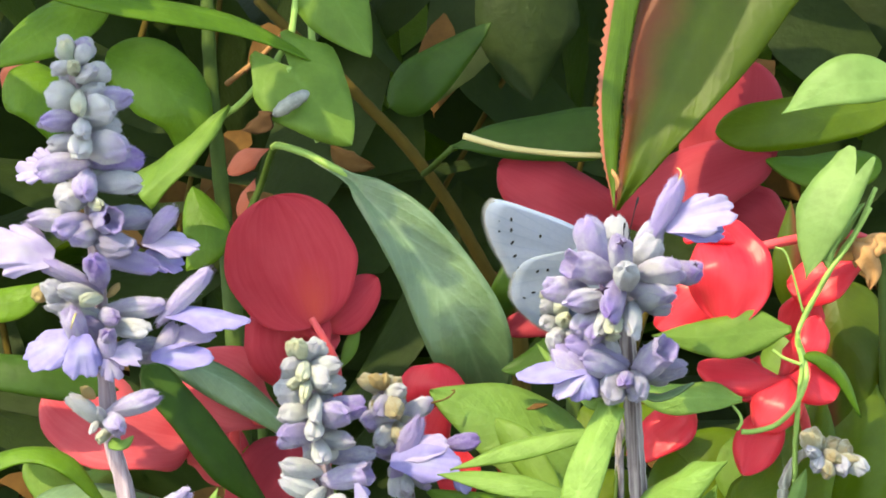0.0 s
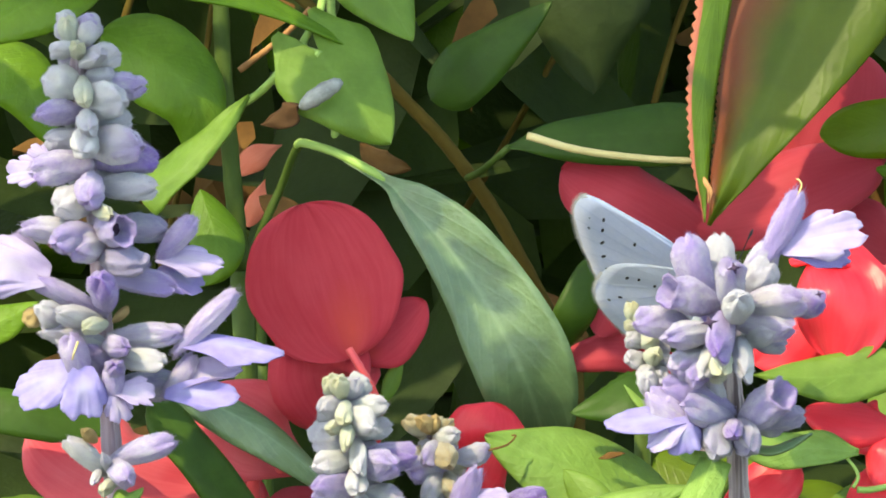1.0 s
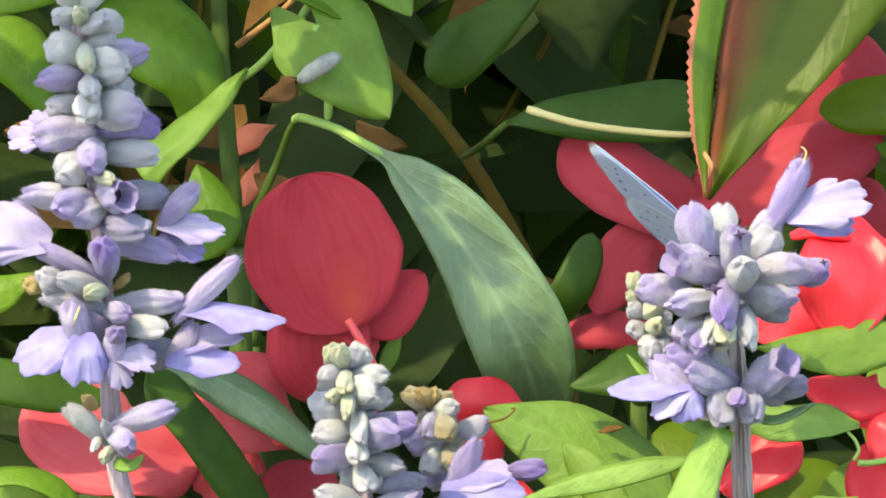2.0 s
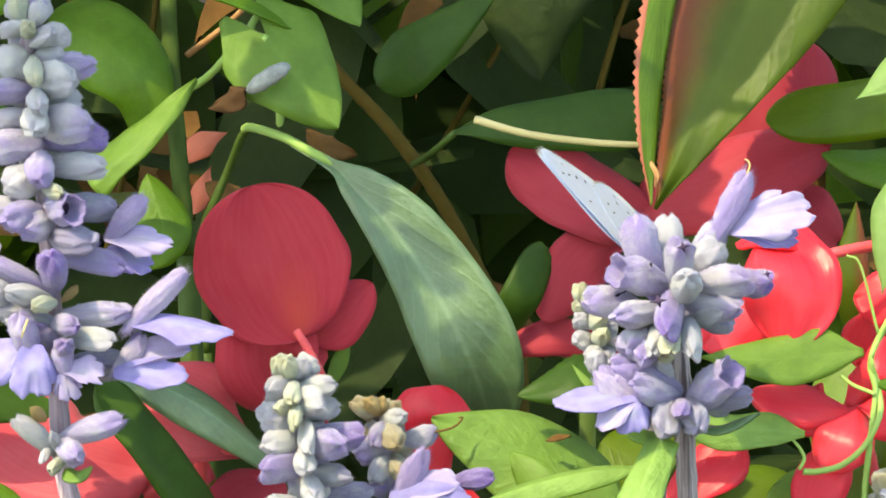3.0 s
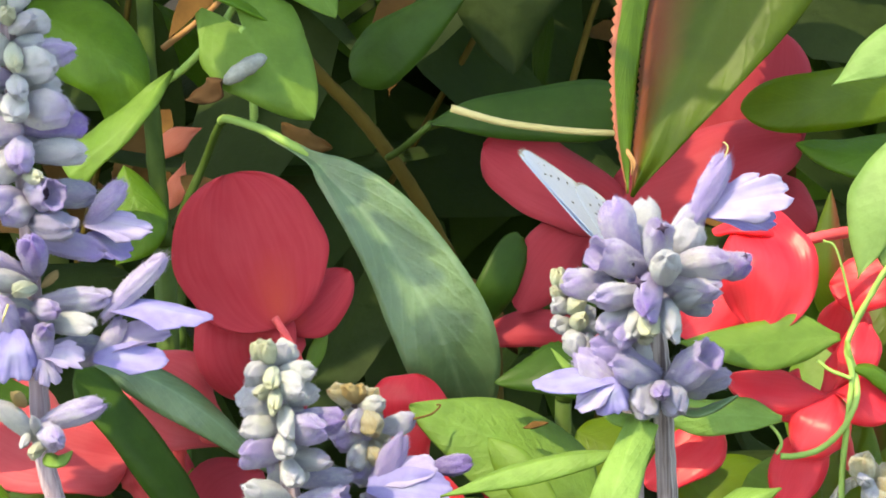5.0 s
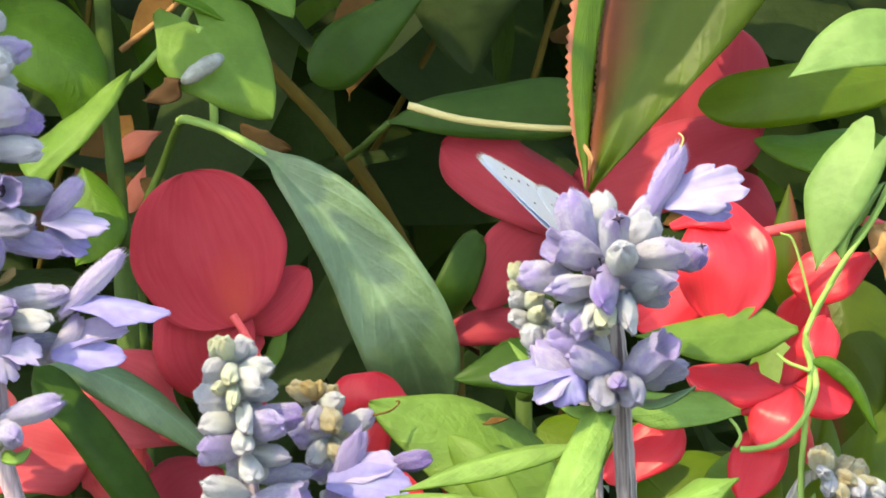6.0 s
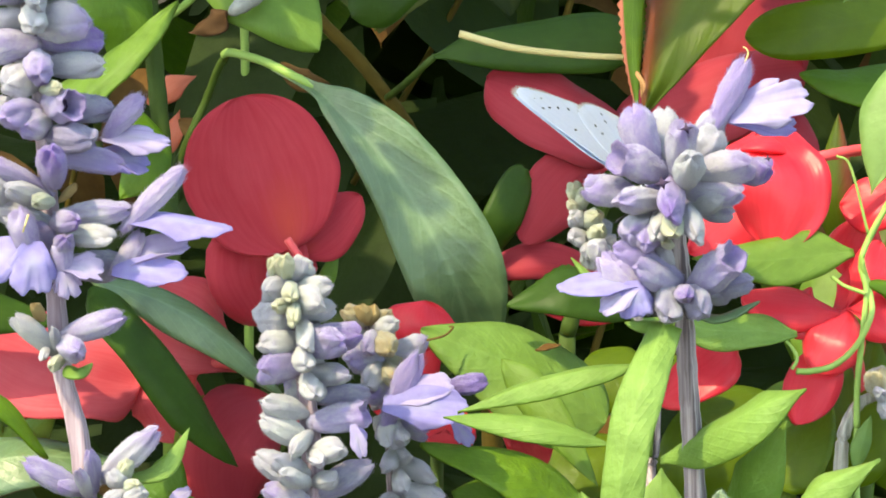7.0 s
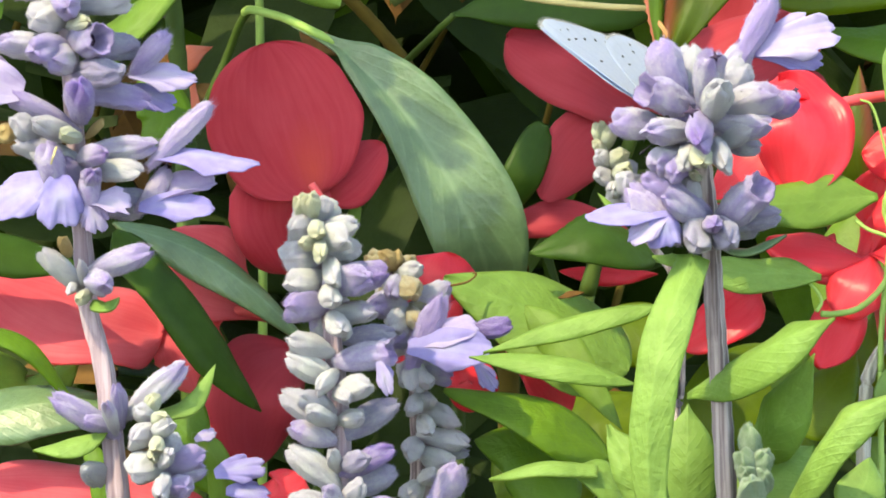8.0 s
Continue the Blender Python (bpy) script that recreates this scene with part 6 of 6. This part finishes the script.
bud(R, (25.79, -12.62, 23), (24.68, -15.7, 29), 3.14, 'grey')
bud(R, (27.41, -12.89, 23), (27.99, -15.33, 29), 2.69, 'grey')
bud(R, (26.63, -12.88, 23.5), (26.4, -13.79, 31), 1.68, 'violet')
bud(R, (27.91, -12.92, 21.5), (31.07, -13.43, 23), 2.46, 'grey')
bud(R, (18.7, -9.4, 22), (18.34, -8.55, 25), 2.02, 'pale')
star_mouth(R, (26.4, 1.96, 33.5), 0.75)
star_mouth(R, (24.10, -3.13, 32.6), 0.9)
star_mouth(R, (34.56, -0.59, 28), 0.5)
bud(R, (27.84, 1.24, 23), (30.59, 4.26, 24), 2.5, 'lilac')
bud(R, (29.68, 2.64, 24), (32.91, 9.09, 25), 2.5, 'hood')
stem(R, [(32.58, 8.55, 25), (33.02, 9.63, 25), (32.80, 10.16, 25), (32.53, 10.27, 25)], 0.10, 0.07, "straw", "style")
lip(R, [(31.13, 3.72, 24), (38.93, 5.86, 25)], 4.7, "corolla_pale", (0.05, 0.42, 0.9), cup=0.15, frill=0.11)
lip(R, [(31.18, 3.51, 23), (37.87, 2.86, 23)], 2.6, "corolla", (0.1, 0.4, 0.9))
bud(R, (23.55, -14.36, 25), (18.44, -9.70, 27), 3.3, 'hood')
lip(R, [(23.10, -12.38, 27), (14.21, -12.87, 29)], 3.4, "corolla", (0.0, 0.80, 0.60), cup=0.1, droop=0.0, frill=0.04, notch=0.0, lobes=0.05)
lip(R, [(21.45, -12.15, 28), (22.01, -15.54, 29)], 3.8, "corolla", (0.1, 0.45, 0.88), cup=-0.2, notch=0.05, lobes=0.06)
lip(R, [(21.99, -12.52, 28), (18.48, -15.01, 29)], 2.6, "corolla_pale", (-0.1, 0.5, 0.86), notch=0.06, lobes=0.06)
leaf(R, [(27.93, -15.21, 21), (30.58, -15.4, 22), (34.1, -14, 22)], 1.57, "lance", "long", (0.1, 0.8, 0.5), name="bract", rib=False)
leaf(R, [(25.91, -15.94, 20), (23.29, -16.16, 22), (21.16, -15.91, 21)], 1.90, "lance", "sage_leaf", (0.0, 0.7, 0.7), name="bract", rib=False)
leaf(R, [(19.91, -12.18, 18), (17.97, -11.35, 19), (16.21, -9.46, 18)], 0.90, "lance", "sage_leaf", (0.0, 0.5, 0.86), name="bract", rib=False)

fill(R, [(25.91, 0.05, 20), (26.13, -3.74, 20), (26.24, -6.45, 20)], 0.1, 0.9, 0.35, 3.4, 2.6, ("lilac", "lilac", "grey"), 25)

Q = sage("small young sage spike with greenish white buds")
stem(Q, [(17.47, -2.71, 8), (18.85, -6.58, 8), (20.79, -11.55, 8), (24.97, -17.66, 7), (25.08, -23.13, 6), (24.96, -28.12, 5), (24.54, -29.38, 5)], 0.35, 0.45, "sage_stem", square=True, n=36)
rooted(Q, (24.54, -29.38, 5), 0.45, 0.8, "sage_stem", square=True)
bud(Q, (17.46, -3.53, 8.5), (16.97, -1.71, 10), 1.57, 'green')
bud(Q, (17.72, -4.08, 9), (18.02, -2.42, 12), 1.46, 'green')
bud(Q, (17.72, -4.64, 8.75), (16.56, -3.8, 11), 1.46, 'green')
bud(Q, (17.99, -5.74, 9), (16.7, -5.16, 12), 1.68, 'pale')
bud(Q, (18.27, -5.74, 9), (19.28, -4.89, 12), 1.79, 'green')
bud(Q, (18.26, -7.12, 9.25), (16.78, -7.35, 13), 2.02, 'pale')
bud(Q, (18.53, -7.11, 9.5), (19.49, -6.51, 14), 1.68, 'green')
bud(Q, (18.81, -8.22, 9.5), (17.96, -8.7, 14), 1.79, 'pale')
bud(Q, (19, -8.23, 8.5), (21, -7.11, 10), 1.90, 'pale')
bud(Q, (19.37, -8.77, 9.25), (20.07, -8.99, 13), 1.90, 'pale')
bud(Q, (19.12, -6.58, 8.25), (20.75, -5.74, 9), 1.68, 'pale')
bud(Q, (18.82, -9.88, 9), (18.35, -9.01, 12), 2.02, 'pale')

Y = sage("withered nodding sage spike with beige buds on a bent stem")
stem(Y, [(43.57, -39.67, 1), (43.55, -33.78, 1), (43.87, -28.44, 1), (44.19, -26.2, 1), (45.57, -23.58, 1), (47.6, -22.65, 1), (49.95, -22.79, 1)], 0.62, 0.5, "withered_stem", square=True, n=30)
rooted(Y, (43.57, -39.67, 1), 0.62, 1.0, "withered_stem", square=True)
bud(Y, (47.36, -22.21, 2), (47.32, -20.46, 5), 2.58, 'cream')
bud(Y, (47.95, -22.77, 1.5), (48.58, -21.23, 3), 1.90, 'cream')
bud(Y, (48.13, -23.07, 2.75), (47.06, -22.55, 8), 1.68, 'pale')
bud(Y, (48.15, -23.06, 2.5), (47.89, -24.6, 7), 1.90, 'pale')
bud(Y, (49.07, -22.78, 1.5), (50.37, -21.42, 3), 2.02, 'cream')
bud(Y, (49.29, -23.07, 2.25), (50.1, -23.67, 6), 2.24, 'cream')
bud(Y, (49.91, -23.07, 1.5), (51.76, -21.99, 3), 2.02, 'cream')
bud(Y, (49.85, -23.36, 2.25), (51.08, -25.07, 6), 2.02, 'pale')
bud(Y, (50.44, -23.64, 1.75), (52.77, -23.96, 4), 2.13, 'cream')
bud(Y, (48.98, -23.63, 2.5), (49.16, -25.33, 7), 1.90, 'cream')
bud(Y, (51.29, -23.37, 1.75), (53.59, -25.08, 4), 2.02, 'pale')

K = sage("closed grey-green young sage bud among leaves")
stem(K, [(30.84, -40.39, 19), (30.76, -34.67, 19)], 0.8, 0.6, "green_stem")
rooted(K, (30.84, -40.39, 19), 0.8, 1.0, "green_stem")
bud(K, (30.8, -36.36, 20), (30.03, -32.29, 23), 2.46, 'sage')
bud(K, (30.74, -37.47, 20.5), (29.1, -34.99, 25), 2.24, 'sage')
bud(K, (30.74, -37.47, 20.5), (31.42, -35.01, 25), 2.24, 'sage')
bud(K, (30.7, -38.57, 20.75), (29.3, -36.66, 26), 2.24, 'sage')
bud(K, (30.69, -39.11, 20.75), (31.29, -37.11, 26), 2.24, 'sage')
bud(K, (30.63, -39.95, 21.25), (29.74, -37.84, 28), 2.46, 'sage')

# ---- the butterfly ----
def wing_material():
    m, t, n, l, b = nodes_of("pale_blue_wing")
    co = n.new("ShaderNodeTexCoord")
    sep = n.new("ShaderNodeSeparateXYZ")
    l.new(co.outputs["Object"], sep.inputs[0])
    ang = math_node(t, "ARCTAN2", sep.outputs[1], sep.outputs[0])
    saw = math_node(t, "ABSOLUTE", math_node(t, "SUBTRACT", math_node(t, "FRACT", math_node(t, "MULTIPLY", ang, 6.5)), 0.5))
    vein = ramp_node(t, saw, [(0.0, (1, 1, 1)), (0.11, (0, 0, 0))])
    dust = noise_node(t, 2500, 4)
    col = ramp_node(t, dust.outputs[0], [(0.3, (0.335, 0.382, 0.440)), (0.7, (0.42, 0.462, 0.515))]).outputs[0]
    col = mix_node(t, math_node(t, "MULTIPLY", vein.outputs[0], 0.7), col, (0.25, 0.30, 0.38))
    l.new(col, b.inputs["Base Color"])
    b.inputs["Roughness"].default_value = 0.6
    b.inputs["Sheen Weight"].default_value = 0.35
    bump_node(t, b, math_node(t, "ADD", math_node(t, "MULTIPLY", dust.outputs[0], 0.3), vein.outputs[0]), 0.3, 0.0001)
    let_through(t, b, (0.42, 0.58, 0.92), 0.46)
    return m


MAT["wing"] = wing_material()
MAT["fringe"] = skin_material("white_fringe", (0.20, 0.21, 0.23), (0.42, 0.43, 0.43), 0.9, 3000)
MAT["spot"] = skin_material("black_scales", (0.012, 0.012, 0.016), (0.03, 0.03, 0.04), 0.8, 3000)
MAT["fur"] = skin_material("blue_grey_fur", (0.20, 0.24, 0.30), (0.45, 0.50, 0.56), 0.9, 2500, 0.8)
DEEP = 1.38   # depth of the wing against its length

FORE = [(3.2, -1.55), (6.0, -1.9), (10.7, -1.45), (14.7, -0.75), (15.5, 0.5), (15.0, 2.2), (13.3, 4.2), (11.2, 5.7), (9.1, 6.9), (5.0, 4.6)]
HIND = [(3.57, -0.32), (8.4, 3.5), (9.45, 5.94), (9.03, 8.37), (7.77, 9.54), (6.2, 10.18), (4.51, 10.6), (2.94, 10.55), (0.73, 9.75), (-0.42, 6.57)]


def wing_part(name, outline, parent, side, gap, margin):
    """One wing in the x-y plane; side is +1 or -1."""
    pts = [Vector((x, y * DEEP, 0)) for x, y in outline]
    edge = curve(pts, 60)
    bm = bmesh.new()
    grids = []
    for lay in (0.03, -0.03):
        rings = []
        for k in range(9):
            r = k / 8
            ring = []
            for e in edge:
                q = e * (0.03 + 0.97 * r)
                z = side * (gap + 0.010 * q.length + 0.05 * math.sin(q.length * 0.25) + 0.05 * math.sin(math.atan2(q.y, q.x) * 13) * r) + lay
                ring.append(bm.verts.new(Vector((q.x, q.y, z)) * 0.001))
            rings.append(ring)
        grids.append(rings)
    for rings, flip in ((grids[0], False), (grids[1], True)):
        for a, b in zip(rings, rings[1:]):
            for j in range(len(edge) - 1):
                f = (a[j], b[j], b[j + 1], a[j + 1])
                bm.faces.new(f[::-1] if flip else f)
    a, b = grids[0][-1], grids[1][-1]
    for j in range(len(edge) - 1):
        bm.faces.new((a[j], b[j], b[j + 1], a[j + 1]))
    ob = part(name, bm, "wing", parent)
    # pale hairs along the outer margin
    bm = bmesh.new()
    lo, hi = margin
    for j in range(int(lo * 60), int(hi * 60)):
        for f in (0.0, 0.33, 0.66):
            p, q = edge[j].lerp(edge[j + 1], f), edge[j].lerp(edge[j + 1], f + 0.30)
            z = side * (gap + 0.010 * p.length + 0.05 * math.sin(p.length * 0.25))
            out = p.normalized() * (0.42 + 0.16 * math.sin(j * 3.1 + f * 9))
            vs = [bm.verts.new(Vector((v.x, v.y, z + dz)) * 0.001) for v, dz in ((p * 0.99, 0.03), (q * 0.99, 0.03), ((p + q) / 2 + out, 0.0), (p * 0.99, -0.03), (q * 0.99, -0.03))]
            bm.faces.new((vs[0], vs[1], vs[2]))
            bm.faces.new((vs[4], vs[3], vs[2]))
    part("fringe", bm, "fringe", ob)
    return ob


def wing_spots(parent, side, gap, spots):
    for x, y, ln, ang in spots:
        bm = bmesh.new()
        d = math.hypot(x, y * DEEP)
        z = side * (gap + 0.010 * d + 0.05 * math.sin(d * 0.25) + 0.06)
        for k in range(8):
            a = k * math.pi / 4
            ex, ey = math.cos(a) * ln * 1.1, math.sin(a) * 0.15
            ca, sa = math.cos(radians(ang)), math.sin(radians(ang))
            bm.verts.new(Vector((x + ex * ca - ey * sa, y * DEEP + ex * sa + ey * ca, z)) * 0.001)
        bm.verts.ensure_lookup_table()
        ring = list(bm.verts)
        top = bm.verts.new(Vector((x, y * DEEP, z + side * 0.03)) * 0.001)
        for k in range(8):
            bm.faces.new((ring[k], ring[(k + 1) % 8], top))
        bm.faces.new(ring)
        part("spot", bm, "spot", parent)


def blob(name, parent, material, rows, sides=12):
    """A round body part from (place, radius) rows in millimetres."""
    bm = bmesh.new()
    tube_mesh(bm, [Vector(p) * 0.001 for p, r in rows], [r * 0.001 for p, r in rows], sides)
    return part(name, bm, material, parent)


FLY = thing("butterfly", "small pale blue butterfly with black-spotted closed wings on sage", "butterfly")
for side in (1, -1):
    fw = wing_part("forewing", FORE, FLY, side, 0.015, (0.36, 0.90))
    hw = wing_part("hindwing", HIND, FLY, side, 0.07, (0.22, 0.88))
    wing_spots(fw, side, 0.015, ((12.4, 0.5, 0.34, 100), (11.9, 1.6, 0.36, 95), (11.2, 2.9, 0.40, 80), (10.3, 4.2, 0.36, 70), (9.3, 5.2, 0.28, 60), (8.6, 0.7, 0.30, 100), (13.6, 1.3, 0.16, 60), (13.1, 2.4, 0.16, 60)))
    wing_spots(hw, side, 0.07, ((7.2, 4.6, 0.30, 80), (6.2, 3.9, 0.26, 90), (4.6, 3.4, 0.24, 90), (6.6, 7.1, 0.30, 50), (5.2, 7.6, 0.26, 30), (3.9, 8.3, 0.24, 10), (2.4, 8.2, 0.24, 0), (7.3, 8.2, 0.20, 40), (4.6, 9.2, 0.2, 20), (3.0, 5.6, 0.2, 60)))
blob("thorax", FLY, "fur", [((-0.9, -2.3, 0), 0.3), ((-0.9, -1.8, 0), 1.0), ((-0.8, -0.4, 0), 1.3), ((-0.8, 1.2, 0), 1.2), ((-0.9, 2.6, 0), 0.6)])
blob("abdomen", FLY, "fur", [((-0.9, 2.0, 0), 0.5), ((-1.0, 3.4, 0), 0.95), ((-1.1, 6.0, 0), 0.9), ((-1.1, 8.4, 0), 0.6), ((-1.1, 9.6, 0), 0.15)])
head = blob("head", FLY, "fur", [((-1.0, -3.4, 0), 0.25), ((-1.0, -3.0, 0), 0.75), ((-1.0, -2.4, 0), 0.75), ((-0.9, -2.0, 0), 0.4)])
for side in (1, -1):
    blob("eye", head, "spot", [((-1.0, -3.1, side * 0.45), 0.15), ((-1.0, -2.9, side * 0.62), 0.34), ((-1.0, -2.6, side * 0.60), 0.30), ((-1.0, -2.5, side * 0.45), 0.1)])
    blob("antenna", head, "spot", [((-0.8, -3.3, side * 0.3), 0.07), ((-0.2, -5.6, side * 1.2), 0.06), ((0.3, -8.0, side * 2.0), 0.07), ((0.4, -8.8, side * 2.2), 0.16), ((0.5, -9.3, side * 2.3), 0.08)], 6)
    for k in (-1.4, -0.4, 0.8):
        blob("leg", FLY, "fur", [((-1.8, k, side * 0.5), 0.12), ((-3.0, k - 0.3, side * 1.2), 0.10), ((-4.4, k - 0.2, side * 1.0), 0.08)], 6)


def perched(apex, ax, ay, hinge):
    """The butterfly with its wing tip at a board point, the wing's leading edge along (ax, ay), laid back by the hinge angle in degrees."""
    a = Vector((ax, ay, 0)).normalized()
    p = Vector((-a.y, a.x, 0))
    m = p * math.cos(radians(hinge)) - Vector((0, 0, math.sin(radians(hinge))))
    turn = Matrix((a, m, a.cross(m))).transposed().to_4x4()
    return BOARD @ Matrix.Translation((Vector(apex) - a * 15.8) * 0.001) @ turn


def motions():
    rows = [(0.0, (10.75, 6.87, 17), -246, 128, 45), (0.2, (11.2, 6.93, 17), -246, 130, 45), (0.5, (11.69, 7.8, 17), -246, 140, 47), (1.0, (11.9, 8.83, 17), -238, 175, 56), (1.2, (12.45, 9.86, 17), -230, 193, 61),
            (2.3, (13.08, 11.17, 17), -160, 146, 90), (2.5, (13.57, 11.93, 17), -145, 150, 96), (3.0, (12.82, 11.3, 17), -150, 160, 102), (3.5, (12.3, 10.6, 17), -157, 163, 103),
            (4.2, (12.9, 10.45, 17), -160, 170, 103), (5.3, (13.5, 9.5, 17), -157, 165, 102.5), (5.5, (13.8, 9.4, 17), -157, 162, 102.5), (6.0, (13.42, 8.6, 17), -158, 148, 102),
            (6.5, (12.96, 7.0, 17), -168, 138, 105), (7.0, (10.75, 6.8, 17), -188, 134, 110), (7.5, (10.42, 7.35, 17), -188, 132, 112), (8.0, (10.69, 7.3, 17), -190, 134, 114)]
    walk(FLY, [(t, perched(apex, x, y, h)) for t, apex, x, y, h in rows])


motions()
